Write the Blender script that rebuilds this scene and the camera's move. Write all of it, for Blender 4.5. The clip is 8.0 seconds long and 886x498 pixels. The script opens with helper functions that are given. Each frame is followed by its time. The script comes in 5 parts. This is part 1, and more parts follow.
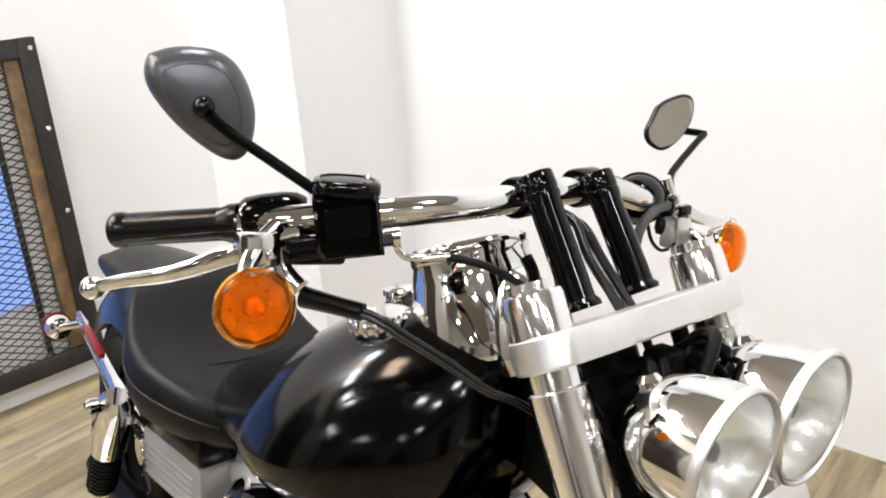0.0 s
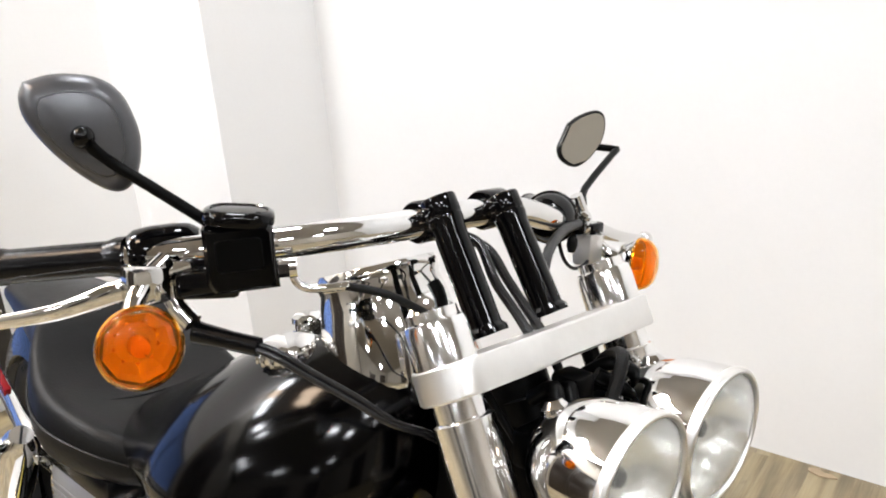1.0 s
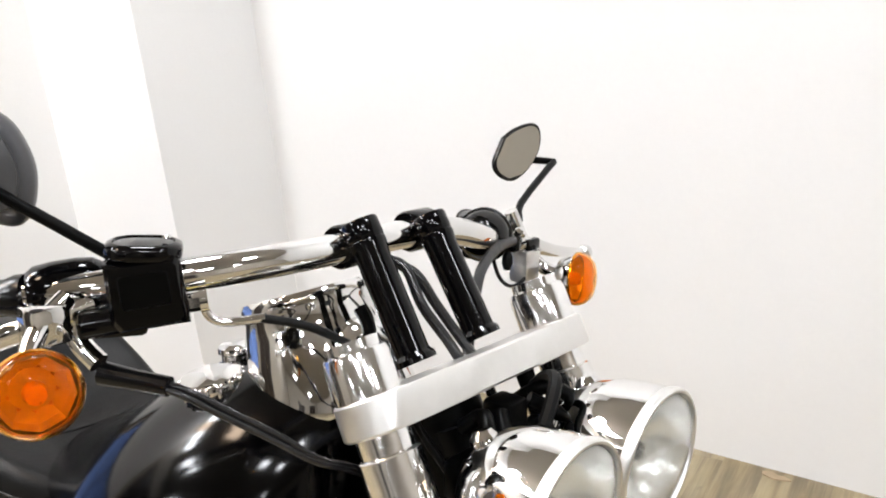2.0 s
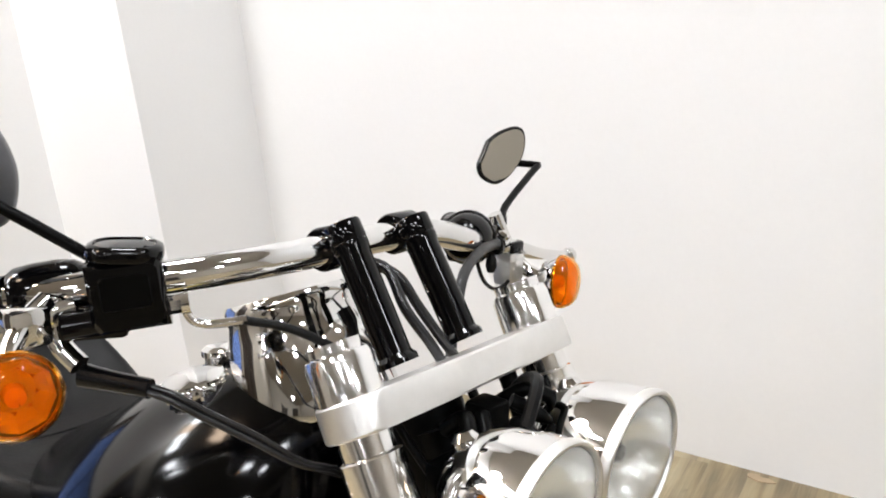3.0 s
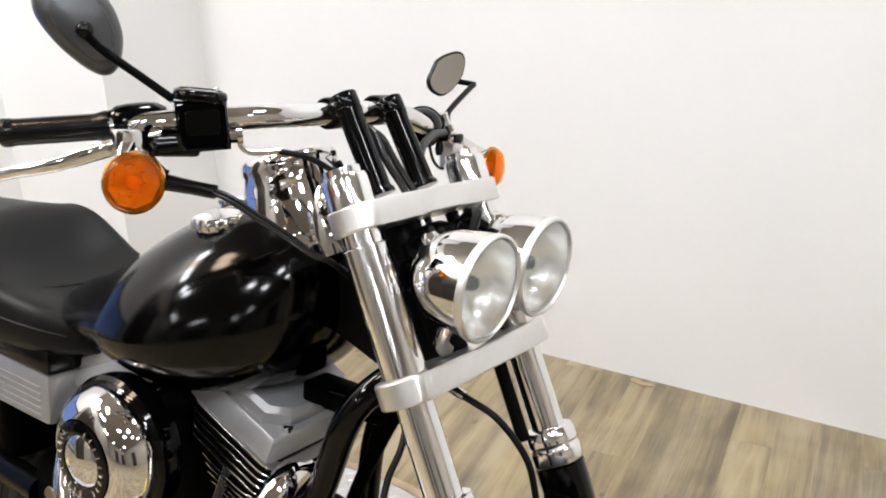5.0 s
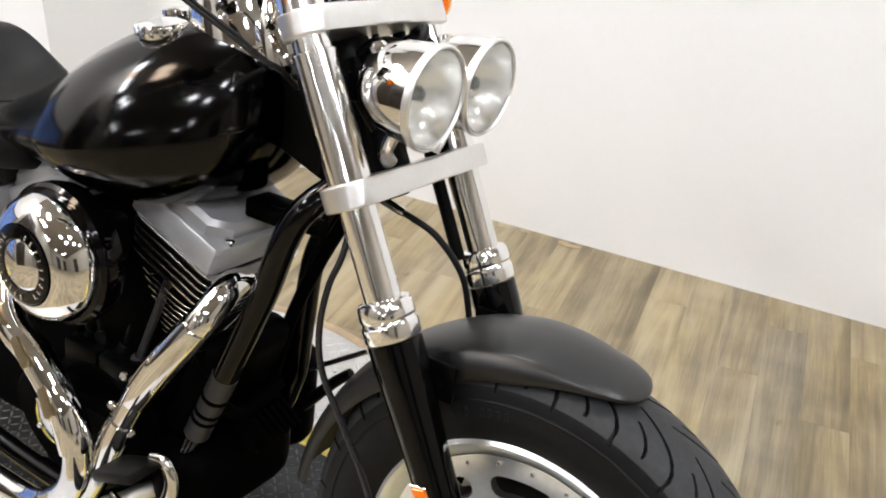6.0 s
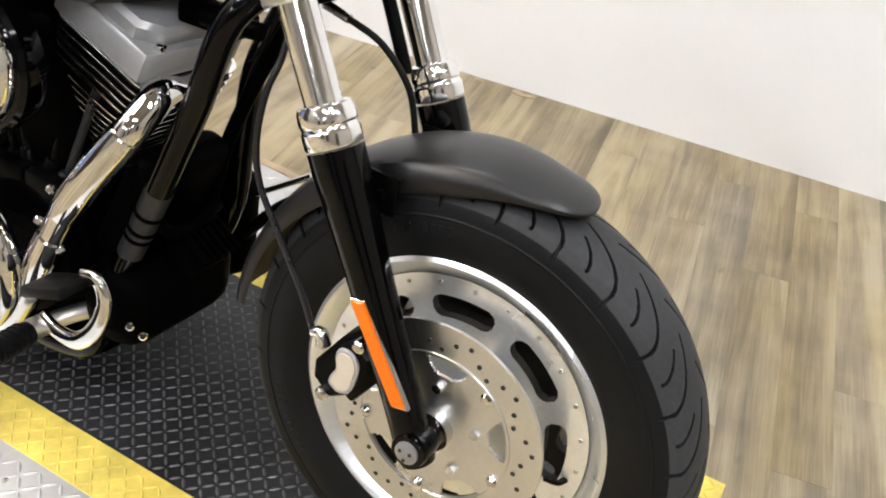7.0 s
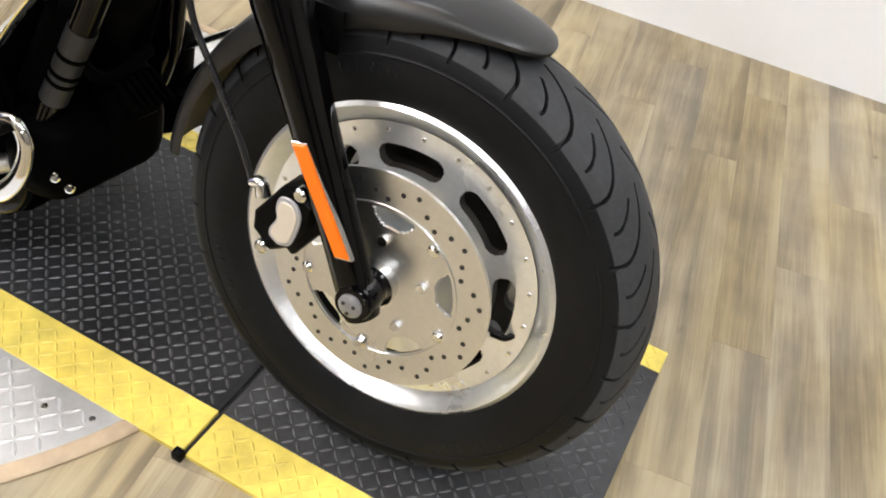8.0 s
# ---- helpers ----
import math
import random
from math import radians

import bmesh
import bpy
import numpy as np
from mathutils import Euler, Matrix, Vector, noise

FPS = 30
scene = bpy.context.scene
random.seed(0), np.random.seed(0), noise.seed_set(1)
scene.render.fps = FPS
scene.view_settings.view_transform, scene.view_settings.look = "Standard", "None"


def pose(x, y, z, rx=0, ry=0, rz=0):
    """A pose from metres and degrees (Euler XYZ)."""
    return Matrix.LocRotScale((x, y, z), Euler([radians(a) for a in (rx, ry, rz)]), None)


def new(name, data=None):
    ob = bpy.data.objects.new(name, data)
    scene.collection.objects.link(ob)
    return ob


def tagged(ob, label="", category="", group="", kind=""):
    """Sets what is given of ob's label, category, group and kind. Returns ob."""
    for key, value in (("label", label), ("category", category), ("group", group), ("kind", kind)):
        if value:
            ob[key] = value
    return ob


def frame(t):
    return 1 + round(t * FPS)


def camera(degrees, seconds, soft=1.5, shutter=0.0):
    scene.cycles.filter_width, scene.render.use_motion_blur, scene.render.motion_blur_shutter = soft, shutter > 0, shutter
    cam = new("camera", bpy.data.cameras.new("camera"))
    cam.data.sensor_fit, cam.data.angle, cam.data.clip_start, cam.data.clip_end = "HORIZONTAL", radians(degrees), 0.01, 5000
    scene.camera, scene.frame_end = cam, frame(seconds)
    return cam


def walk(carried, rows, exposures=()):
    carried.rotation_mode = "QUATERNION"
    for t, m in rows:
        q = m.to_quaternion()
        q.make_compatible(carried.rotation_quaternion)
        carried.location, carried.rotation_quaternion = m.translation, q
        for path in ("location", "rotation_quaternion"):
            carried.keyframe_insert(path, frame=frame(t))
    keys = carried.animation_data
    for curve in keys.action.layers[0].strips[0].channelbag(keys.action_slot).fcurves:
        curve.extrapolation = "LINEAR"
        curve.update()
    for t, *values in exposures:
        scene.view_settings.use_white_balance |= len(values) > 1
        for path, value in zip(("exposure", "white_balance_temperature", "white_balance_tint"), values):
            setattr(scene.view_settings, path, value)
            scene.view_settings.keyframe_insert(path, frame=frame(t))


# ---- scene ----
cam = camera(52.97, 8.0, soft=1.9)
# seconds, eye, then degrees of turn, tilt and lean
PATH = [
    (0, 0.0887, -0.3735, 1.3334, 45.54, -19.95, -4.69),
    (0.5, 0.0977, -0.3602, 1.3358, 43.66, -19.41, -4.63),
    (1, 0.0977, -0.3347, 1.3356, 41.33, -19.47, -4.86),
    (1.5, 0.0998, -0.3144, 1.3329, 40.0, -19.03, -5.81),
    (2, 0.1016, -0.2904, 1.3348, 38.52, -19.11, -5.76),
    (3.5, 0.1211, -0.2889, 1.3337, 37.23, -18.71, -5.19),
    (4, 0.1704, -0.374, 1.3408, 35.83, -18.7, -4.48),
    (5.5, 0.2655, -0.662, 1.294, 28.95, -23.67, 0.92),
    (6, 0.2695, -0.6693, 1.2554, 26.62, -28.22, 3.26),
    (6.5, 0.2728, -0.6697, 1.217, 24.55, -31.84, 4.99),
    (7, 0.283, -0.6623, 1.1722, 22.16, -36.13, 7.13),
    (7.5, 0.2874, -0.6581, 1.1253, 19.41, -39.43, 9.06),
    (8, 0.2892, -0.6628, 1.0935, 16.29, -41.73, 11.71),
]
walk(cam, [(t, pose(x, y, z, 90 + tilt, 0, turn) @ pose(0, 0, 0, 0, 0, lean))
           for t, x, y, z, turn, tilt, lean in PATH], exposures=[(0.0, 0.03), (2.2, -0.02), (3.4, -0.12), (4.2, -0.14), (5.5, -0.06), (6.5, 0.06), (8.0, 0.12)])

# ---- light: ceiling spots of the showroom, a blue-lit mesh window ----
world = bpy.data.worlds.new("world")
scene.world = world
world.use_nodes = True
wn = world.node_tree.nodes
wn["Background"].inputs["Color"].default_value = (1.0, 0.97, 0.93, 1)
wn["Background"].inputs["Strength"].default_value = 0.3

ROOM_W, ROOM_E, ROOM_S, ROOM_N, ROOM_H = -2.70, 4.5, -9.5, 1.683, 3.2
SPOT_POWER = 67.0


# ---- materials ----
def material(name, color, rough=0.5, metal=0.0, vary=0.12, scale=6.0, fine=60.0, bump=0.0, rough_vary=0.1, coat=0.0,
             fleck=None, spec=0.5, random_tint=0.0):
    m = bpy.data.materials.new(name)
    m.use_nodes = True
    nt = m.node_tree
    b = nt.nodes["Principled BSDF"]
    b.inputs["Metallic"].default_value = metal
    b.inputs["Specular IOR Level"].default_value = spec
    b.inputs["Coat Weight"].default_value = coat
    b.inputs["Coat Roughness"].default_value = 0.06
    co = nt.nodes.new("ShaderNodeTexCoord")
    n1 = nt.nodes.new("ShaderNodeTexNoise")
    n1.inputs["Scale"].default_value, n1.inputs["Detail"].default_value = scale, 4
    n2 = nt.nodes.new("ShaderNodeTexNoise")
    n2.inputs["Scale"].default_value, n2.inputs["Detail"].default_value = fine, 3
    nt.links.new(co.outputs["Object"], n1.inputs["Vector"])
    nt.links.new(co.outputs["Object"], n2.inputs["Vector"])
    add = nt.nodes.new("ShaderNodeMath")
    add.operation = "MULTIPLY_ADD"
    add.inputs[1].default_value = 0.4
    nt.links.new(n2.outputs["Fac"], add.inputs[0])
    nt.links.new(n1.outputs["Fac"], add.inputs[2])
    ramp = nt.nodes.new("ShaderNodeMapRange")
    ramp.inputs["From Min"].default_value, ramp.inputs["From Max"].default_value = 0.45, 0.95
    ramp.inputs["To Min"].default_value, ramp.inputs["To Max"].default_value = 1 - vary, 1 + vary
    nt.links.new(add.outputs[0], ramp.inputs["Value"])
    last = ramp.outputs["Result"]
    if random_tint:
        info = nt.nodes.new("ShaderNodeObjectInfo")
        rr = nt.nodes.new("ShaderNodeMapRange")
        rr.inputs["To Min"].default_value, rr.inputs["To Max"].default_value = 1 - random_tint, 1 + random_tint
        nt.links.new(info.outputs["Random"], rr.inputs["Value"])
        mul = nt.nodes.new("ShaderNodeMath")
        mul.operation = "MULTIPLY"
        nt.links.new(last, mul.inputs[0])
        nt.links.new(rr.outputs["Result"], mul.inputs[1])
        last = mul.outputs[0]
    mix = nt.nodes.new("ShaderNodeVectorMath")
    mix.operation = "SCALE"
    mix.inputs[0].default_value = color
    nt.links.new(last, mix.inputs["Scale"])
    nt.links.new(mix.outputs[0], b.inputs["Base Color"])
    rm = nt.nodes.new("ShaderNodeMapRange")
    rm.inputs["From Min"].default_value, rm.inputs["From Max"].default_value = 0.3, 0.7
    rm.inputs["To Min"].default_value, rm.inputs["To Max"].default_value = max(0.01, rough * (1 - rough_vary)), min(1, rough * (1 + rough_vary))
    nt.links.new(n1.outputs["Fac"], rm.inputs["Value"])
    nt.links.new(rm.outputs["Result"], b.inputs["Roughness"])
    if bump:
        bp = nt.nodes.new("ShaderNodeBump")
        bp.inputs["Strength"].default_value, bp.inputs["Distance"].default_value = min(1.0, bump), 0.002
        nt.links.new(n2.outputs["Fac"], bp.inputs["Height"])
        nt.links.new(bp.outputs["Normal"], b.inputs["Normal"])
    return m


def glow(name, color, strength):
    m = bpy.data.materials.new(name)
    m.use_nodes = True
    b = m.node_tree.nodes["Principled BSDF"]
    b.inputs["Base Color"].default_value = (0, 0, 0, 1)
    b.inputs["Emission Color"].default_value = (*color, 1)
    b.inputs["Emission Strength"].default_value = strength
    return m


def clear(name, color, rough=0.02, ior=1.45, weight=1.0):
    m = bpy.data.materials.new(name)
    m.use_nodes = True
    b = m.node_tree.nodes["Principled BSDF"]
    b.inputs["Base Color"].default_value = (*color, 1)
    b.inputs["Roughness"].default_value = rough
    b.inputs["IOR"].default_value = ior
    b.inputs["Transmission Weight"].default_value = weight
    return m


CHROME = material("chrome", (0.75, 0.745, 0.735), 0.045, 1.0, vary=0.03, rough_vary=0.4)
SATIN_ALU = material("satin_aluminium", (0.80, 0.79, 0.77), 0.38, 1.0, vary=0.05, fine=120)
# dark casting for the wheel's inner faces: the cavity's shade put into the colour
SLOT_SHADE = material("slot_shade_casting", (0.035, 0.031, 0.027), 0.6, 0.2, vary=0.3, scale=20, fine=80)
POLISHED = material("polished_aluminium", (0.80, 0.79, 0.77), 0.2, 1.0, vary=0.08, fine=90, bump=0.05)
STEEL = material("brushed_steel", (0.76, 0.765, 0.76), 0.30, 1.0, vary=0.08, fine=150, bump=0.05)
SILVER_PAINT = material("silver_powder_coat", (0.38, 0.38, 0.385), 0.36, 0.25, vary=0.07)
BATTERY_GREY = material("brushed_grey_cover", (0.30, 0.30, 0.305), 0.34, 0.5, vary=0.08, fine=120)
FORK_CHROME = material("hazy_fork_chrome", (0.92, 0.915, 0.905), 0.13, 1.0, vary=0.03)
CAST_ALU = material("machined_cast_aluminium", (0.91, 0.925, 0.935), 0.29, 0.88, vary=0.10, scale=9, fine=140, bump=0.06)
DENIM_BLACK = material("satin_black_paint", (0.0003, 0.0003, 0.0004), 0.125, 0.0, vary=0.1, fine=400, spec=0.25)
FENDER_BLACK = material("matte_black_paint", (0.007, 0.007, 0.0072), 0.38, 0.0, vary=0.1, bump=0.03, fine=400, spec=0.5)
GLOSS_BLACK = material("gloss_black_enamel", (0.001, 0.001, 0.0012), 0.08, 0.0, vary=0.1, spec=0.24)
MIRROR_SHELL = material("grey_satin_shell", (0.085, 0.086, 0.092), 0.32, 0.55, vary=0.1, fine=300, bump=0.03)
CABLE = material("glossy_black_cable", (0.012, 0.012, 0.013), 0.22, 0.0, vary=0.2, fine=200, spec=0.5)
MILKY_GLASS = clear("hazy_lamp_glass", (0.96, 0.97, 0.95), 0.12, 1.4, 0.93)
BLACK_METAL = material("black_powder_coat", (0.0018, 0.0018, 0.0018), 0.32, 0.0, vary=0.2, bump=0.05, spec=0.07)
BLACK_PLASTIC = material("black_plastic", (0.002, 0.002, 0.0024), 0.24, 0.0, vary=0.15, bump=0.04, spec=0.26)
RUBBER = material("black_rubber", (0.0035, 0.0035, 0.0035), 0.45, 0.0, vary=0.2, bump=0.1, fine=180, spec=0.16)
TYRE = material("tyre_sidewall_rubber", (0.0070, 0.0073, 0.0080), 0.44, 0.0, vary=0.4, bump=0.16, fine=120, spec=0.13)
TREAD = material("worn_tread_rubber", (0.036, 0.0372, 0.0392), 0.58, 0.0, vary=0.3, bump=0.16, fine=140, spec=0.16)
LEATHER = material("black_vinyl", (0.005, 0.005, 0.005), 0.44, 0.0, vary=0.15, bump=0.2, fine=260, spec=0.17)
ORANGE = material("orange_reflector", (0.85, 0.17, 0.004), 0.25, 0.0, vary=0.05, bump=0.1, fine=500)
RED_LENS = material("red_lens", (0.16, 0.006, 0.008), 0.08, 0.0, vary=0.05)
WHITE_PAINT = material("white_wall_paint", (0.805, 0.808, 0.808), 0.7, 0.0, vary=0.02, scale=1.2, fine=90, bump=0.04)
TAN_PAINT = material("tan_wall_paint", (0.40, 0.365, 0.315), 0.7, 0.0, vary=0.05, scale=1.5)
CEILING_PAINT = material("ceiling_boards", (0.30, 0.272, 0.235), 0.8, 0.0, vary=0.03, scale=2)
DIAL = material("dial_black", (0.02, 0.02, 0.02), 0.4)
BRASS = material("warm_tin", (0.45, 0.36, 0.22), 0.35, 1.0)
AMBER = clear("amber_lens", (1.0, 0.42, 0.02), 0.04, 1.25, 0.97)
BULB_SILVER = material("silvered_bowl", (0.95, 0.94, 0.90), 0.25, 0.3, vary=0.04)
BULB_YELLOW = material("amber_bulb_glass", (0.98, 0.66, 0.12), 0.1, 0.0, vary=0.05)
BADGE_TAN = material("tan_badge_enamel", (0.56, 0.50, 0.40), 0.4, 0.0, vary=0.08)
# black parts with the engine bay's shade put into the colour, almost no gloss
DEAD_BLACK = material("shaded_black_casting", (0.001, 0.001, 0.001), 0.5, 0.0, vary=0.3, bump=0.2, fine=90, spec=0.012)
GREY_SLEEVE = material("grey_foil_sleeve", (0.03, 0.03, 0.031), 0.45, 0.3, vary=0.25, scale=30, fine=120, bump=0.2)
GLASS = clear("lamp_glass", (1, 1, 1), 0.03, 1.4)
MIRROR = material("mirror_glass", (0.82, 0.82, 0.80), 0.02, 1.0, vary=0.01)


# ---- shape helpers: each gives (points, faces) ----
def vec(a):
    return np.array(a, float)


def unit(a):
    a = vec(a)
    return a / np.linalg.norm(a)


def basis(axis):
    w = unit(axis)
    h = vec((0, 1, 0)) if abs(w[1]) < 0.9 else vec((1, 0, 0))
    a = unit(np.cross(h, w))
    return a, np.cross(w, a), w


def merge(*geos):
    pts, faces = [], []
    for p, f in geos:
        k = len(pts)
        pts.extend(tuple(q) for q in p)
        faces.extend(tuple(i + k for i in g) for g in f)
    return pts, faces


def moved(geo, m):
    return [tuple(m @ Vector(p)) for p in geo[0]], geo[1]


def loft(rings, cap=True, closed=True):
    n = len(rings[0])
    pts = [tuple(p) for r in rings for p in r]
    faces = []
    for i in range(len(rings) - 1):
        for j in range(n if closed else n - 1):
            k = (j + 1) % n
            faces.append((i * n + j, i * n + k, (i + 1) * n + k, (i + 1) * n + j))
    if cap:
        faces.append(tuple(range(n - 1, -1, -1)))
        faces.append(tuple((len(rings) - 1) * n + j for j in range(n)))
    return pts, faces


def lathe(profile, origin, axis, seg=32, cap=True):
    a, b, w = basis(axis)
    o = vec(origin)
    rings = []
    for r, h in profile:
        r = max(r, 0.0004)
        rings.append([o + w * h + r * (math.cos(t) * a + math.sin(t) * b) for t in np.linspace(0, 2 * math.pi, seg, endpoint=False)])
    return loft(rings, cap)


def band(profile, origin, axis, seg=48):
    """A ring turned from a closed outline."""
    g = lathe(list(profile) + [profile[0]], origin, axis, seg, cap=False)
    return g


def smooth_line(pts, n=6):
    p = [vec(q) for q in pts]
    if len(p) < 3 or n < 2:
        return p
    out = []
    for i in range(len(p) - 1):
        p0, p1, p2 = p[max(i - 1, 0)], p[i], p[i + 1]
        p3 = p[min(i + 2, len(p) - 1)]
        for k in range(n):
            t = k / n
            out.append(0.5 * (2 * p1 + (p2 - p0) * t + (2 * p0 - 5 * p1 + 4 * p2 - p3) * t * t + (3 * p1 - p0 - 3 * p2 + p3) * t ** 3))
    return out + [p[-1]]


def tube(pts, r, seg=12, n=6, flat=1.0):
    line = smooth_line(pts, n)
    radii = np.interp(np.linspace(0, 1, len(line)), np.linspace(0, 1, len(r)), r) if isinstance(r, (list, tuple)) else [r] * len(line)
    rings = []
    a = None
    for i, p in enumerate(line):
        d = unit(line[min(i + 1, len(line) - 1)] - line[max(i - 1, 0)])
        if a is None:
            a = basis(d)[0]
        a = unit(a - d * (a @ d))
        b = np.cross(d, a)
        rings.append([p + radii[i] * (math.cos(t) * a + flat * math.sin(t) * b) for t in np.linspace(0, 2 * math.pi, seg, endpoint=False)])
    return loft(rings)


def block(c, s, bev=0.003, m=None, seg=2):
    bm = bmesh.new()
    bmesh.ops.create_cube(bm, size=1, matrix=Matrix.Diagonal((*s, 1)))
    if bev:
        bmesh.ops.bevel(bm, geom=bm.edges[:], offset=bev, segments=seg, affect="EDGES", profile=0.5)
    m = Matrix.Translation(c) @ (m or Matrix())
    pts = [tuple(m @ v.co) for v in bm.verts]
    bm.verts.index_update()
    faces = [tuple(v.index for v in f.verts) for f in bm.faces]
    bm.free()
    return pts, faces


def plate(outline, thick, m, bev=0.003):
    """A slab with a chamfered rim: outline in its own x, y; thickness along z."""
    o = np.array(outline, float)
    c = o.mean(axis=0)
    d = o - c
    inner = c + d * (1 - bev / np.maximum(np.linalg.norm(d, axis=1), 1e-6))[:, None]
    h = thick / 2
    rings = [[(*p, -h) for p in inner], [(*p, -h + bev) for p in o], [(*p, h - bev) for p in o], [(*p, h) for p in inner]]
    return moved(loft(rings), m)


def rounded(w, h, r, n=5):
    out = []
    for cx, cy, a0 in ((w / 2 - r, h / 2 - r, 0), (-w / 2 + r, h / 2 - r, 90), (-w / 2 + r, -h / 2 + r, 180), (w / 2 - r, -h / 2 + r, 270)):
        for k in range(n + 1):
            a = radians(a0 + 90 * k / n)
            out.append((cx + r * math.cos(a), cy + r * math.sin(a)))
    return out


def frame_of(o, xa, za):
    """A pose from its origin, x axis and z axis."""
    z = unit(za)
    xx = unit(vec(xa) - z * (vec(xa) @ z))
    y = np.cross(z, xx)
    m = Matrix(((xx[0], y[0], z[0], o[0]), (xx[1], y[1], z[1], o[1]), (xx[2], y[2], z[2], o[2]), (0, 0, 0, 1)))
    return m


def mesh_of(name, geo, mat, angle=38):
    me = bpy.data.meshes.new(name)
    me.from_pydata([tuple(map(float, p)) for p in geo[0]], [], geo[1])
    bm = bmesh.new()
    bm.from_mesh(me)
    bmesh.ops.recalc_face_normals(bm, faces=bm.faces[:])
    bm.to_mesh(me)
    bm.free()
    me.shade_smooth()
    me.set_sharp_from_angle(angle=radians(angle))
    for mm in (mat if isinstance(mat, (list, tuple)) else [mat]):
        me.materials.append(mm)
    return me


def part(name, geo, mat, parent, label="", angle=38):
    ob = new(name, mesh_of(name, geo, mat, angle))
    ob.parent = parent
    return tagged(ob, label)


def thing(name, label, category, m=None, kind="", group=""):
    ob = new(name)
    ob.empty_display_size = 0.05
    ob.matrix_world = m or Matrix()
    return tagged(ob, label, category, group, kind)


def solid(name, geo, mat, label, category="", kind="", group="", angle=38):
    return tagged(new(name, mesh_of(name, geo, mat, angle)), label, category, group, kind)

# ---- the room ----
def wall(name, x0, x1, y0, y1, z0, z1, label, paint=None):
    return solid(name, block(((x0 + x1) / 2, (y0 + y1) / 2, (z0 + z1) / 2), (x1 - x0, y1 - y0, z1 - z0), 0), paint or WHITE_PAINT, label, "wall", "structure")


wall("wall_north", -2.145, ROOM_E + 0.15, ROOM_N, ROOM_N + 0.15, 0, ROOM_H, "plain white painted showroom wall with a ragged foot")
wall("wall_pier", ROOM_W, -2.145, 1.245, ROOM_N + 0.15, 0, ROOM_H, "boxed-out white painted corner pier")
wall("wall_west", ROOM_W - 0.15, ROOM_W, -1.05, ROOM_N + 0.15, 0, ROOM_H, "plain white painted wall behind the mesh window")
# unseen stretch, tan to tone down what chrome and tank reflect
wall("wall_west_2", ROOM_W - 0.15, ROOM_W, ROOM_S - 0.15, -1.05, 0, ROOM_H, "plain tan painted wall", TAN_PAINT)
wall("wall_east", ROOM_E, ROOM_E + 0.15, ROOM_S - 0.15, ROOM_N, 0, ROOM_H, "plain tan painted wall", TAN_PAINT)
wall("wall_south", ROOM_W, ROOM_E, ROOM_S - 0.15, ROOM_S, 0, ROOM_H, "plain tan painted wall", TAN_PAINT)
solid("ceiling", block((0.9, -3.91, ROOM_H + 0.05), (7.5, 11.48, 0.1), 0), CEILING_PAINT, "plain cream showroom ceiling", "ceiling", "structure")



def dark_door(name, x, y, turn):
    d = thing(name, "tall dark brown panelled double door, closed, out of view, darkens reflections", "door", Matrix.Translation((x, y, 0)) @ Matrix.Rotation(radians(turn), 4, "Z"), "structure")
    dark = material("dark_stained_door", (0.022, 0.016, 0.012), 0.4, 0.0, vary=0.2, scale=8, bump=0.1)
    part("door_frame", merge(block((-0.80, 0.03, 1.15), (0.08, 0.06, 2.3), 0.004), block((0.80, 0.03, 1.15), (0.08, 0.06, 2.3), 0.004), block((0, 0.03, 2.34), (1.68, 0.06, 0.08), 0.004)), TAN_PAINT, d)
    for s in (-1, 1):
        leaf = part("door_leaf", block((0.38 * s, 0.022, 1.14), (0.745, 0.04, 2.26), 0.004), dark, d)
        for z in (0.62, 1.68):
            part("door_panel", block((0.38 * s, 0.045, z), (0.52, 0.012, 0.86), 0.005), dark, leaf)
        part("door_handle", tube([(0.06 * s, 0.045, 1.02), (0.06 * s, 0.085, 1.02), (0.16 * s, 0.085, 1.02)], 0.009, 10, 3), POLISHED, leaf, "bright lever handle")


dark_door("door_1", 0.2, ROOM_S, 0)
dark_door("door_2", 3.0, ROOM_S, 0)
dark_door("door_3", ROOM_E, -3.6, 90)
# unseen, added only to darken the reflection in the tank's flank
dark_door("unseen_door", ROOM_W, -1.95, -90)
GROUND_TURN = Matrix.Rotation(radians(-3.4), 4, "Z")
DECK = Matrix.Translation((-0.184, 0.0, 0)) @ GROUND_TURN


# ceiling spots, in two loose rows behind and beside the camera
def ceiling_spot(x, y, warm):
    t = thing("ceiling_spot", "round white ceiling spot lamp, lit", "spot lamp", Matrix.Translation((x, y, ROOM_H)), group="ceiling spots")
    part("housing", band([(0.197, -0.03), (0.215, -0.03), (0.215, 0), (0.197, 0)], (0, 0, 0), (0, 0, 1), 28), CEILING_PAINT, t)
    part("bulb", lathe([(0.195 * math.sin(a), -0.028 - 0.06 * math.cos(a)) for a in np.linspace(0, math.pi / 2, 8)] + [(0.195, -0.02), (0, -0.02)], (0, 0, 0), (0, 0, 1), 28), SPOT_WARM if warm else SPOT_COOL, t)


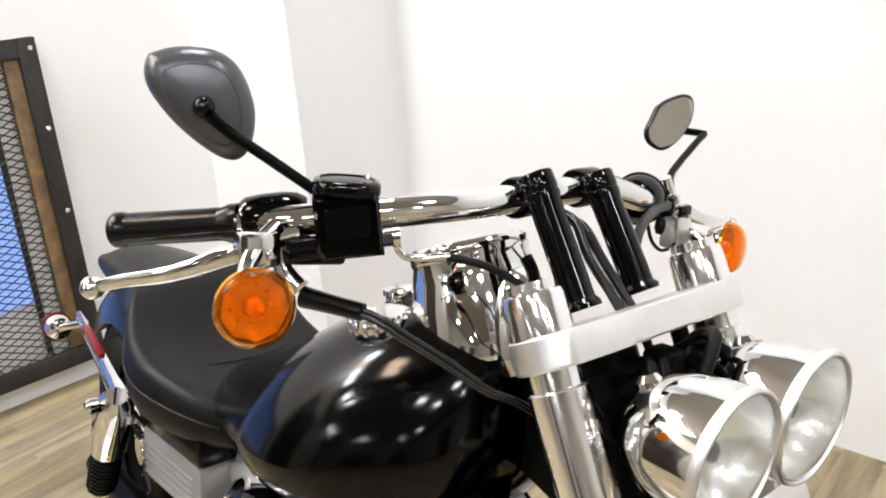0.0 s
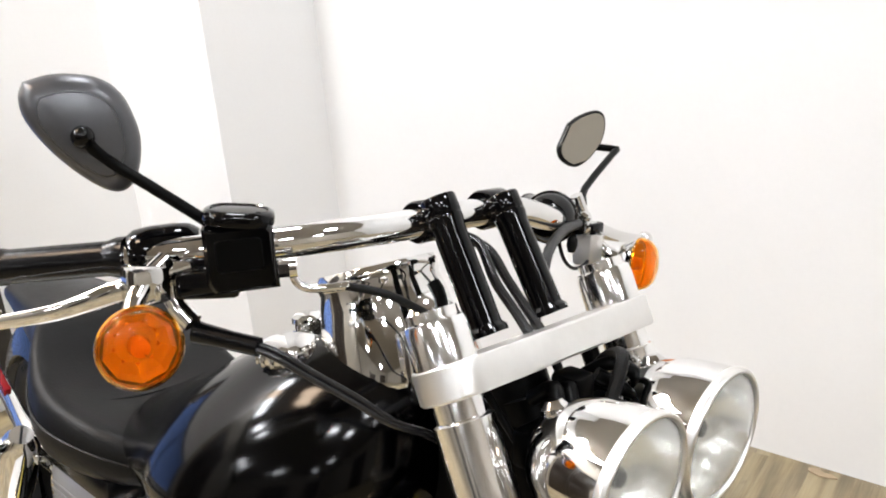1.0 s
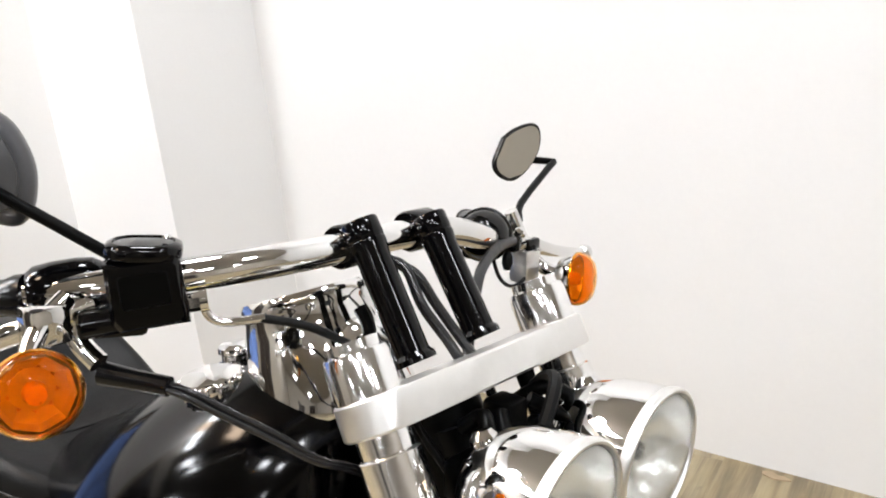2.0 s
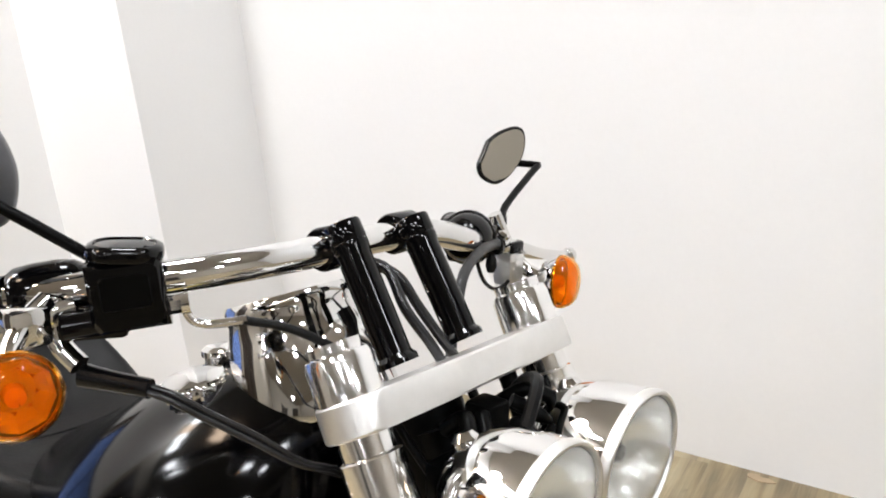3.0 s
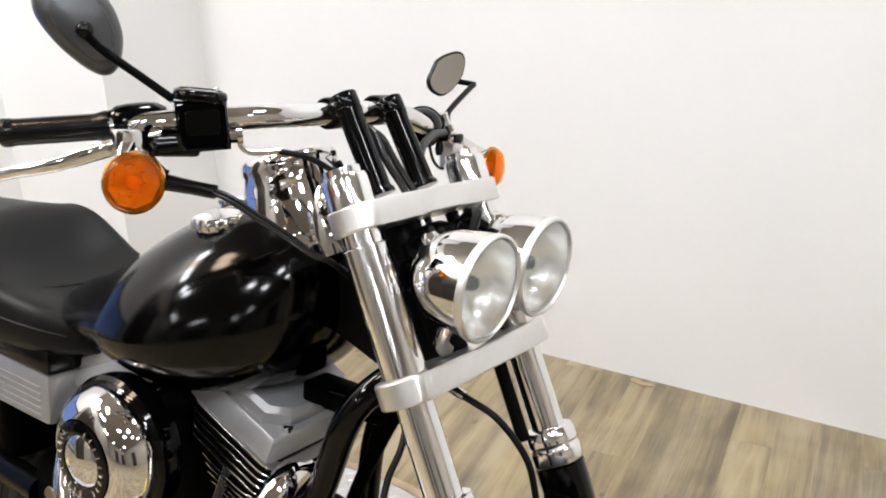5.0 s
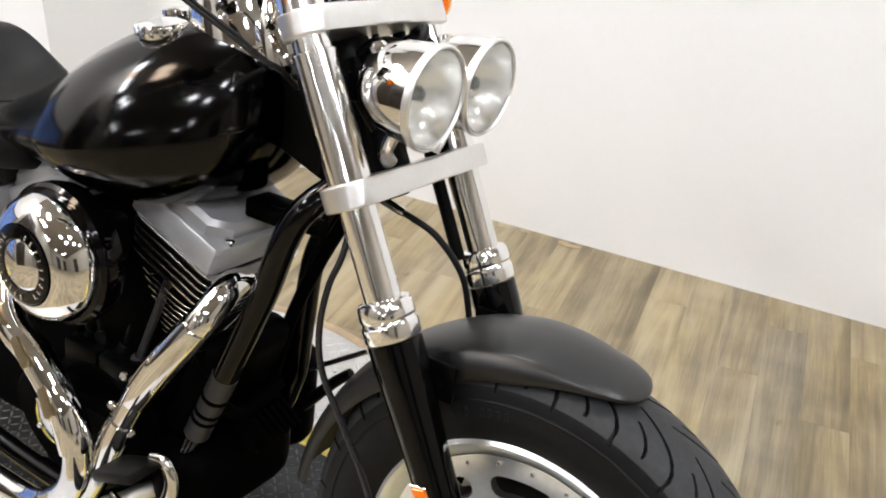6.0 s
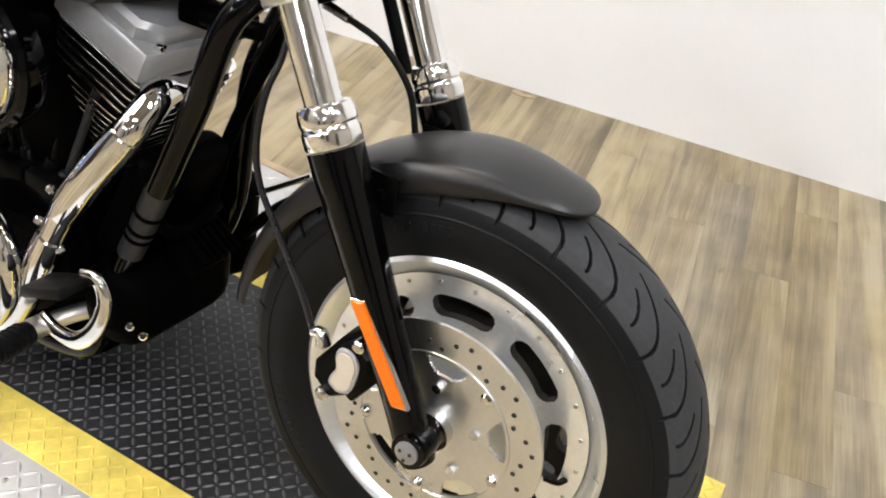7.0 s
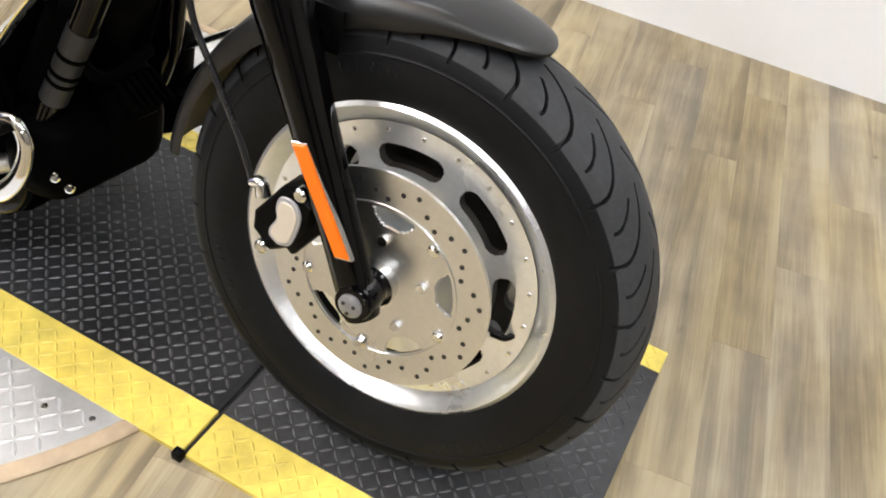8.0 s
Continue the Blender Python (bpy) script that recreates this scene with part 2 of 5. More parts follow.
SPOT_COOL = glow("spot_light", (0.965, 0.99, 1.04), SPOT_POWER)
SPOT_WARM = glow("spot_light_warm", (1.0, 0.76, 0.56), SPOT_POWER * 0.5)
# the spot at (1.00, 0.70) is added to brighten the right-hand wall
for sx, sy, warm in ((-2.42, -1.40, 0), (-2.45, -1.05, 0), (-2.40, -0.40, 0), (-2.46, -0.72, 1), (-1.75, -2.55, 0), (-2.02, -2.20, 0), (-1.25, -1.10, 1), (-1.32, -0.78, 1),
                     (0.38, -2.30, 0), (1.40, -2.40, 0), (1.30, -1.10, 0), (2.40, -1.20, 0), (3.30, -0.30, 0), (-0.95, 0.75, 0), (1.00, 0.70, 0), (-2.20, -5.00, 0), (-2.00, -5.80, 0), (-0.30, -7.60, 0), (2.60, -5.60, 0), (2.20, -7.80, 0)):
    ceiling_spot(sx, sy, warm)


# ---- mesh window with blue daylight behind it ----
def mesh_window():
    w = thing("window_1", "steel-framed mesh window with blue daylight behind", "window", Matrix.Translation((ROOM_W, 0.70, 0.08)), "structure")
    H, L = 1.04, 1.7          # height, length towards -y
    dark = material("weathered_black_steel", (0.03, 0.028, 0.026), 0.5, 0.4, vary=0.3, scale=14, bump=0.2)
    wood = material("stained_wood_strip", (0.16, 0.10, 0.045), 0.6, 0.0, vary=0.5, scale=18, bump=0.3)
    blue = glow("blue_daylight", (0.26, 0.43, 1.0), 1.15)
    fw = 0.055
    part("window_frame", block((0.045, -fw / 2, H / 2), (0.03, fw, H), 0.003), dark, w, "black steel angle upright")
    part("window_frame", block((0.045, -L + fw / 2, H / 2), (0.03, fw, H), 0.003), dark, w)
    part("window_frame", block((0.045, -L / 2, H - fw / 2), (0.029, L - 2 * fw, fw), 0.003), dark, w)
    part("window_frame", block((0.045, -L / 2, fw / 2), (0.029, L - 2 * fw, fw), 0.003), dark, w)
    for z in (0.03, 0.265, 0.51, 0.77, H - 0.03):
        part("bolt", lathe([(0, 0.062), (0.008, 0.062), (0.008, 0.066), (0.005, 0.069), (0, 0.069)], (0, -0.022, z), (1, 0, 0), 10), POLISHED, w, "bright bolt head")
    part("wood_strip", block((0.03, -fw - 0.022, H / 2), (0.03, 0.044, H - 2 * fw - 0.004), 0.003), wood, w, "brown stained wooden strip")
    part("backing", block((0.006, -L / 2, H / 2), (0.008, L - 0.02, H - 0.02), 0), WHITE_PAINT, w)
    part("pane", block((0.014, -0.17 - (L - 0.27) / 2, 0.24 + (H - 0.30) / 2), (0.006, L - 0.27, H - 0.30), 0), blue, w, "blue daylight pane")
    part("mullion", block((0.02, -0.16, H / 2), (0.012, 0.018, H - 2 * fw), 0.002), dark, w)
    part("mullion", block((0.02, -0.80, H / 2), (0.014, 0.05, H - 2 * fw), 0.002), dark, w)
    geos = []
    y0, y1, z0, z1 = -L + fw, -fw - 0.03, fw, H - fw
    slope = 0.45
    step = 0.024
    k = 0
    for s in (1, -1):
        c = (z0 - 0.0) - slope * (y1 - y0) if s > 0 else z0
        lo = z0 - slope * (y1 - y0) if s > 0 else z0
        hi = z1 if s > 0 else z1 + slope * (y1 - y0)
        c = lo
        while c < hi:
            # line z = c + s * slope * (y - y0), clipped to the opening
            ys = [y0, y1]
            for zz in (z0, z1):
                ys.append(y0 + (zz - c) / (s * slope))
            cand = sorted(y for y in ys if y0 - 1e-6 <= y <= y1 + 1e-6 and z0 - 1e-6 <= c + s * slope * (y - y0) <= z1 + 1e-6)
            if len(cand) >= 2 and cand[-1] - cand[0] > 0.01:
                a = (0.036 + 0.002 * s, cand[0], c + s * slope * (cand[0] - y0))
                b = (0.036 + 0.002 * s, cand[-1], c + s * slope * (cand[-1] - y0))
                geos.append(tube([a, b], 0.0022, 4, 1))
            c += step
    g = merge(*geos)
    tagged(part("mesh", g, dark, w, "expanded steel mesh"), kind="stuff")


mesh_window()
# ---- the motorcycle, leaning on its stand ----
BIKE = Matrix.Translation((0.00685, 0.09833, 0.006)) @ Matrix.Rotation(radians(-3.983), 4, "Z") @ Matrix.Rotation(radians(-8.157), 4, "X")
bike = thing("motorcycle", "black and chrome cruiser motorcycle leaning on its side stand", "motorcycle", BIKE)
UP = unit((-0.487, 0, 1))          # along the fork
FORE = np.cross((0, 1, 0), UP)     # square to the fork, forwards


def fork(z, y=0.0, ahead=0.0):
    return vec((-0.487 * (z - 0.30), y, z)) + FORE * ahead


AX = vec((0, 0, 0.3155))


def wheel(centre, radius, half, rim_r, name, discs, na=1300, alloy=CAST_ALU, cols=81):
    c = vec(centre)
    w = part(name, lathe([(0, -0.075), (0.03, -0.075), (0.034, -0.06), (0.045, -0.055), (0.045, 0.055), (0.034, 0.06), (0.03, 0.075), (0, 0.075)], c, (0, 1, 0), 32), POLISHED, bike, "cast aluminium wheel hub")
    # tyre: fine grid, with the tread cut in
    rb, h = rim_r - 0.004, half
    side_in = [(rb, -0.72), (rb + 0.010, -0.80), (rb + 0.03, -0.95), (rb + 0.05, -1.0), (radius - 0.042, -0.985), (radius - 0.033, -0.96)]
    crown = [(radius - (0.014 * (abs(u) / 0.8) ** 2 if abs(u) < 0.8 else 0.014 + 0.013 * ((abs(u) - 0.8) / 0.13) ** 1.3), u) for u in np.linspace(-0.93, 0.93, cols)]
    ctrl = side_in + crown + [(r, -u) for r, u in side_in[::-1]]
    n = len(ctrl)
    pts = np.empty((na, n, 3))
    groove = np.zeros((na, n), bool)
    for i in range(na):
        a = 2 * math.pi * i / na
        for j, (r, u) in enumerate(ctrl):
            cut = 0.0
            au = abs(u)
            if 0.08 < au < 0.935 and r > radius - 0.03:
                per = 2 * math.pi / 25
                s = a + (0.5 * per if u > 0 else 0) - 1.15 * per * ((0.93 - au) / 0.93) ** 2.0
                if (s / per) % 1.0 < 0.055:
                    cut = 0.008
                if 0.42 < au < 0.86 and (s / per + 0.5) % 1.0 < 0.045:
                    cut = 0.007
            groove[i, j] = cut > 0
            rr = r - cut
            pts[i, j] = (c[0] + rr * math.cos(a), c[1] + u * h, c[2] + rr * math.sin(a))
    faces = [(i * n + j, ((i + 1) % na) * n + j, ((i + 1) % na) * n + j + 1, i * n + j + 1) for i in range(na) for j in range(n - 1)]
    tyre = part("tyre", ([tuple(p) for p in pts.reshape(-1, 3)], faces), [TYRE, TREAD], w, "black grooved road tyre", angle=25)
    k0 = len(side_in)
    tyre.data.polygons.foreach_set("material_index", [1 if k0 <= j < k0 + cols - 1 and not (groove[i, j] or groove[i, j + 1] or groove[(i + 1) % na, j]) else 0 for i in range(na) for j in range(n - 1)])
    r = radius - 0.047
    part("sidewall_rib", band([(r, -h * 0.995), (r + 0.0022, -h * 1.015), (r + 0.0044, -h * 0.995)], c, (0, 1, 0), 90), TYRE, w)
    # raised markings on the sidewall, too worn to read
    mark = mesh_of("sidewall_marking", block((0, 0, 0), (0.0045, 0.0012, 0.011), 0.0005, None, 1), TYRE)
    for a0 in (98, 196, 300):
        for q in range(11):
            if q in (4, 8):
                continue
            a = radians(a0 + 2.4 * q)
            o = new("sidewall_marking", mark)
            o.parent = w
            o.matrix_basis = Matrix.Translation(c + vec((math.cos(a) * 0.262, -h * 1.0, math.sin(a) * 0.262))) @ Matrix.Rotation(-a + math.pi / 2, 4, "Y")
    # rim with its deep polished lip
    R = rim_r
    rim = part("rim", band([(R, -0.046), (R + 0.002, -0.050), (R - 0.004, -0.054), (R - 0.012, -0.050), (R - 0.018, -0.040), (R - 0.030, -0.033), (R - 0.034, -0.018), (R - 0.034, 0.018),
                      (R - 0.030, 0.033), (R - 0.018, 0.040), (R - 0.012, 0.050), (R - 0.004, 0.054), (R + 0.002, 0.050), (R, 0.046), (R - 0.022, 0.02), (R - 0.022, -0.02)], c, (0, 1, 0), 96), [alloy, SLOT_SHADE], w, "polished aluminium rim")
    # the inner barrel is coloured dark in place of shade
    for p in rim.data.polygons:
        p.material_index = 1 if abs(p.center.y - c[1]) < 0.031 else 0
    # slotted disc face
    r_in, s0, s1, r_out = 0.042, R - 0.083, R - 0.053, R - 0.026
    nseg = 480
    for side in (-1, 1):
        front, faces = [], []
        radii = [r_in, R - 0.125] + list(np.linspace(s0, s1, 19)) + [r_out]
        ys = [0.046, 0.040] + [0.038] * 19 + [0.037]
        rc, hh = (s0 + s1) / 2, (s1 - s0) / 2
        for i in range(nseg):
            for j, r in enumerate(radii):
                a = 2 * math.pi * i / nseg + radians(4)
                front.append((c[0] + r * math.cos(a), c[1] + side * ys[j], c[2] + r * math.sin(a)))
        back = [(p[0], p[1] - side * 0.014, p[2]) for p in front]
        m = len(radii)
        nf = len(front)

        def slot(i, j):
            deg = (360.0 * (i + 0.5) / nseg) % 45.0
            along = radians(min(deg, 45 - deg)) * rc
            rm = (radii[j] + radii[min(j + 1, m - 1)]) / 2
            return 2 <= j <= 19 and math.hypot(max(0.0, along - 0.028), rm - rc) < hh
        for i in range(nseg):
            k = (i + 1) % nseg
            for j in range(m - 1):
                if slot(i, j):
                    continue
                q = (i * m + j, k * m + j, k * m + j + 1, i * m + j + 1)
                faces.append(q)
                faces.append(tuple(v + nf for v in reversed(q)))
                for e0, e1, nb in (((i, j), (k, j), (i, j - 1)), ((i, j + 1), (k, j + 1), (i, j + 1)), ((i, j), (i, j + 1), ((i - 1) % nseg, j)), ((k, j), (k, j + 1), (k, j))):
                    inside = 0 <= nb[1] < m - 1
                    if (not inside) or slot(*nb):
                        a0, a1 = e0[0] * m + e0[1], e1[0] * m + e1[1]
                        faces.append((a0, a1, a1 + nf, a0 + nf))
        web = part("slotted_disc", (front + back, faces), [alloy, SLOT_SHADE], w, "slotted aluminium wheel face", angle=30)
        # slot walls and back faces get the same painted-in shade
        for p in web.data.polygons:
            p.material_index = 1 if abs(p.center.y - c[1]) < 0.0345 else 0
    stud = mesh_of("stud", lathe([(0, 0), (0.0035, 0), (0.003, -0.003), (0, -0.004)], (0, 0, 0), (0, 1, 0), 8), POLISHED)
    for a in np.linspace(0, 2 * math.pi, 24, endpoint=False):
        o = new("stud", stud)
        o.parent = w
        o.location = c + vec((math.cos(a) * (R - 0.036), -0.0365, math.sin(a) * (R - 0.036)))
    va = radians(-7)
    vp = c + vec((math.cos(va) * 0.172, -0.036, math.sin(va) * 0.172))
    part("valve", tube([vp, vp + vec((-0.006, -0.012, 0)), vp + vec((-0.022, -0.02, 0.004))], [0.0045, 0.004, 0.0035], 8, 3), BLACK_METAL, w, "black valve stem")
    for y in discs:
        disc(w, c + vec((0, y, 0)), -1 if y < 0 else 1)
    return w


def disc(w, c, side):
    nseg = 240
    radii = [0.030, 0.055] + list(np.linspace(0.070, 0.103, 12)) + [0.107, 0.150]
    m = len(radii)
    front = [(c[0] + r * math.cos(2 * math.pi * i / nseg), c[1] + side * 0.0025, c[2] + r * math.sin(2 * math.pi * i / nseg)) for i in range(nseg) for r in radii]
    back = [(p[0], p[1] - side * 0.005, p[2]) for p in front]
    nf, faces = len(front), []

    def gap(i, j):
        # five half-moon cut-outs in the carrier
        deg = (360.0 * (i + 0.5) / nseg + 20) % 72 - 36
        rm = (radii[j] + radii[min(j + 1, m - 1)]) / 2
        return 2 <= j <= 12 and math.hypot(radians(deg) * 0.095, 1.15 * (rm - 0.101)) < 0.027
    for i in range(nseg):
        k = (i + 1) % nseg
        for j in range(m - 1):
            if gap(i, j):
                continue
            q = (i * m + j, k * m + j, k * m + j + 1, i * m + j + 1)
            faces.append(q)
            faces.append(tuple(v + nf for v in reversed(q)))
            for e0, e1, nb in (((i, j), (k, j), (i, j - 1)), ((i, j + 1), (k, j + 1), (i, j + 1)), ((i, j), (i, j + 1), ((i - 1) % nseg, j)), ((k, j), (k, j + 1), (k, j))):
                if not 0 <= nb[1] < m - 1 or gap(*nb):
                    a0, a1 = e0[0] * m + e0[1], e1[0] * m + e1[1]
                    faces.append((a0, a1, a1 + nf, a0 + nf))
    d = part("brake_disc", (front + back, faces), STEEL, w, "drilled steel brake disc", angle=30)
    drill = mesh_of("drilling", lathe([(0, 0.0028), (0.0033, 0.0028), (0.0033, 0.0034), (0, 0.0034)], (0, 0, 0), (0, side, 0), 10), DIAL)
    for i in range(44):
        a = 2 * math.pi * (i + 0.5) / 44
        r = (0.124, 0.137, 0.130, 0.117)[i % 4]
        o = new("drilling", drill)
        o.parent = d
        o.location = c + vec((r * math.cos(a), 0, r * math.sin(a)))
    part("disc_carrier_edge", band([(0.1045, 0.002), (0.1085, 0.002), (0.108, 0.0048), (0.105, 0.0048)], c, (0, side, 0), 72), STEEL, d)
    bolts = []
    for i in range(5):
        a = radians(72 * i + 52)
        bolts.append(lathe([(0, 0.002), (0.008, 0.002), (0.008, 0.006), (0.005, 0.009), (0, 0.009)], c + vec((0.100 * math.cos(a), 0, 0.100 * math.sin(a))), (0, side, 0), 14))
        a = radians(72 * i + 20)
        bolts.append(lathe([(0, 0.002), (0.007, 0.002), (0.007, 0.009), (0, 0.009)], c + vec((0.062 * math.cos(a), 0, 0.062 * math.sin(a))), (0, side, 0), 6))
    for b in bolts:
        part("bolt", b, CHROME, d)


front_wheel = wheel(AX, 0.322, 0.066, 0.2165, "front_wheel", (-0.082, 0.082), 2000, cols=101)

# fork legs
for s in (-1, 1):
    y = 0.12 * s
    leg = part("fork_leg", merge(
        lathe([(0.0, 0), (0.022, 0), (0.0245, 0.012), (0.0245, 0.09), (0.0262, 0.16), (0.0275, 0.25), (0.031, 0.33), (0.0335, 0.375), (0.0335, 0.402), (0, 0.402)], fork(0.288, y), UP, 36),
        lathe([(0, -0.026), (0.022, -0.026), (0.024, -0.022), (0.024, 0.022), (0.022, 0.026), (0, 0.026)], (0.0, y, 0.3155), (0, 1, 0), 28)), GLOSS_BLACK, bike, "gloss black lower fork leg")
    part("dust_collar", lathe([(0.0335, 0.0), (0.0345, 0.002), (0.0345, 0.018), (0.0328, 0.020), (0.0322, 0.024), (0.0335, 0.026), (0.0340, 0.029), (0.0335, 0.040), (0.031, 0.046), (0.026, 0.048), (0.02, 0.048)], fork(0.652, y), UP, 36), FORK_CHROME, leg, "chrome dust collar")
    part("fork_tube", lathe([(0, 0), (0.0222, 0), (0.0222, 0.42), (0, 0.42)], fork(0.66, y), UP, 36), FORK_CHROME, leg, "chrome fork tube")
    part("fork_shroud", lathe([(0.0225, 0), (0.0258, 0.002), (0.0258, 0.16), (0.0225, 0.162)], fork(0.812, y), UP, 36), FORK_CHROME, leg)
    part("fork_cap", lathe([(0.0, 0), (0.0275, 0), (0.0275, 0.030), (0.026, 0.036), (0.021, 0.038), (0.02, 0.036), (0, 0.036)], fork(0.997, y), UP, 36), FORK_CHROME, leg, "chrome fork cap")
    part("fork_rear", tube([fork(0.69, y * 0.72, -0.02), fork(0.98, y * 0.72, -0.02)], 0.009, 10, 1), BLACK_METAL, leg)


# fork yokes: bars with round ends, square to the fork
def yoke(z, half_w, depth_front, depth_back, tall, label):
    out = []
    for a in np.linspace(-90, 90, 13):
        out.append((half_w - 0.03 + 0.03 * math.cos(radians(a)), depth_front * 0.999 * math.sin(radians(a)) if a > 0 else depth_back * math.sin(radians(a))))
    for u in np.linspace(0.8, -0.8, 9):
        out.append((u * (half_w - 0.03), depth_front + 0.006 * (1 - u * u)))
    for a in np.linspace(90, 270, 13):
        out.append((-half_w + 0.03 + 0.03 * math.cos(radians(a)), depth_front * 0.999 * math.sin(radians(a)) if a < 180 else depth_back * math.sin(radians(a))))
    o = fork(z)
    return part("fork_yoke", plate(out, tall, frame_of(o, (0, -1, 0), UP), 0.002), SATIN_ALU, bike, label, 28)


yoke(0.985, 0.149, 0.034, 0.032, 0.029, "satin silver upper fork yoke")
yoke(0.808, 0.159, 0.034, 0.032, 0.030, "satin silver lower fork yoke")
part("steering_head", merge(lathe([(0, 0), (0.028, 0), (0.028, 0.16), (0, 0.16)], fork(0.80, 0, -0.03), UP, 24), lathe([(0, 0), (0.034, 0), (0.034, 0.022), (0, 0.022)], fork(0.93, 0, -0.03), UP, 24)), BLACK_METAL, bike, "black steering head")

# risers and handlebar
BAR = vec((-0.437, 0, 1.089))
for s in (-1, 1):
    y = 0.044 * s
    foot, top = vec((-0.358, y - 0.003, 1.000)), vec((-0.423, y - 0.006, 1.116 if s < 0 else 1.108))
    ax = unit(top - foot)
    ln = float(np.linalg.norm(top - foot))
    r = part("riser", lathe([(0, 0), (0.0185, 0), (0.0185, 0.005), (0.0152, 0.009), (0.0152, ln - 0.034), (0.0166, ln - 0.026), (0.0166, ln - 0.022), (0.0158, ln - 0.021), (0.0166, ln - 0.019), (0.0166, ln - 0.005), (0.0155, ln - 0.003), (0.012, ln - 0.003), (0.0115, ln - 0.006), (0, ln - 0.006)], foot, ax, 30), GLOSS_BLACK, bike, "gloss black handlebar riser")
    part("riser_clamp", merge(lathe([(0.0, -0.017), (0.018, -0.017), (0.0195, -0.014), (0.0195, 0.014), (0.018, 0.017), (0, 0.017)], BAR + vec((-0.002, y, 0)), (0, 1, 0), 24)), GLOSS_BLACK, r)
bar_pts = [(-0.597, -0.322, 1.0665), (-0.549, -0.282, 1.074), (-0.50, -0.237, 1.081), (-0.452, -0.16, 1.0885), (-0.438, -0.08, 1.089), BAR, (-0.438, 0.08, 1.083), (-0.452, 0.16, 1.061), (-0.50, 0.235, 1.043), (-0.585, 0.315, 1.027), (-0.632, 0.356, 1.018)]
handlebar = part("handlebar", tube(bar_pts, 0.0137, 20, 6), CHROME, bike, "chrome drag handlebar")
for s in (-1, 1):
    e0, e1 = vec((-0.633, 0.352 * s, 1.061)), vec((-0.549, 0.282 * s, 1.074))
    if s > 0:
        e0, e1 = e0 - vec((0, 0, 0.034)), e1 - vec((0, 0, 0.034))
    gx = unit(e1 - e0)
    gl = float(np.linalg.norm(e1 - e0))
    prof = [(0, -0.003), (0.0135, -0.003), (0.0155, 0.0), (0.0155, 0.008), (0.0145, 0.010)]
    for k in range(9):
        h = 0.014 + k * (gl - 0.02) / 9
        prof += [(0.0145, h), (0.01445, h + 0.001), (0.01445, h + 0.0025), (0.0145, h + 0.0035)]
    prof += [(0.0170, gl - 0.004), (0.0170, gl + 0.004), (0, gl + 0.004)]
    part("grip", lathe(prof, e0, gx, 24), BLACK_PLASTIC, handlebar, "black rubber grip")


def on_bar(t, s):
    """A place along the bar: 0 at the grip's inner end, 1 at the riser."""
    p = vec((-0.575, 0.307, 1.074)) * (1 - t) + vec((-0.445, 0.12, 1.0955)) * t
    return vec((p[0], p[1] * s, p[2] - (0.034 if s > 0 else 0)))




def controls(s):
    d = unit((0.130, -0.187 * s, 0.022))
    up = vec((0, 0, 1))
    fw = unit(np.cross((0, 0, 1), d)) * (1 if s > 0 else -1)
    fw = fw if fw[0] > 0 else -fw
    c0 = on_bar(0.24, s) - vec((0, 0, 0.008))
    sw = part("switch_housing", merge(lathe([(0, -0.018), (0.016, -0.018), (0.0215, -0.010), (0.0232, 0.004), (0.0235, 0.022), (0.022, 0.034), (0.017, 0.042), (0, 0.042)], c0 + fw * 0.004 + up * 0.004, d, 30),
                                      moved(plate(rounded(0.018, 0.036, 0.008), 0.048, Matrix(), 0.005), frame_of(c0 - up * 0.020 + fw * 0.004 + d * 0.014, up, d))), GLOSS_BLACK, bike, "black switch housing")
    part("switch_button", lathe([(0, 0), (0.007, 0), (0.006, 0.006), (0, 0.007)], c0 + up * 0.014 - fw * 0.014 - d * 0.005, -fw, 12), DIAL, sw)
    return c0, d, fw, up


c0, bd, bf, up = controls(-1)
m0 = vec((-0.486, -0.208, 1.083))
master = part("brake_master_cylinder", merge(
    moved(plate([(-0.030, -0.026), (0.020, -0.026), (0.0235, -0.022), (0.0235, 0.021), (0.020, 0.026), (-0.026, 0.026), (-0.031, 0.018)], 0.044, Matrix(), 0.004), frame_of(m0 + bf * 0.024 + up * 0.0, bd, -bf)),
    block(m0 + bf * 0.022 - up * 0.022 - bd * 0.03, (0.05, 0.022, 0.022), 0.005, frame_of((0, 0, 0), bd, up)),
    lathe([(0, -0.05), (0.010, -0.05), (0.010, 0.026), (0, 0.026)], m0 + bf * 0.032 - up * 0.019, bd, 18)), GLOSS_BLACK, bike, "gloss black brake fluid reservoir")
part("sight_window", moved(plate(rounded(0.036, 0.026, 0.004), 0.003, Matrix(), 0.001), frame_of(m0 + bf * 0.0455 + up * 0.004 - bd * 0.004, bd, -bf)), BLACK_METAL, master, "recessed dark reservoir face")
part("reservoir_lid", moved(loft([[(*(vec(q) * k), z) for q in rounded(0.056, 0.050, 0.020, 7)] for k, z in ((0.97, -0.006), (1.0, -0.004), (1.0, 0.001), (0.96, 0.0035), (0.86, 0.005), (0.80, 0.0055), (0.77, 0.0042), (0.4, 0.005), (0.05, 0.0052))]), frame_of(m0 + bf * 0.022 + up * 0.031 - bd * 0.004, bd, unit(up + 0.06 * bd))), GLOSS_BLACK, master, "domed black reservoir lid")
for k in (-0.016, 0.018):
    part("lid_screw", lathe([(0, 0), (0.0036, 0), (0.003, 0.0018), (0, 0.002)], m0 + bf * 0.022 + up * 0.0362 + bd * (k - 0.005), up, 10), CHROME, master)
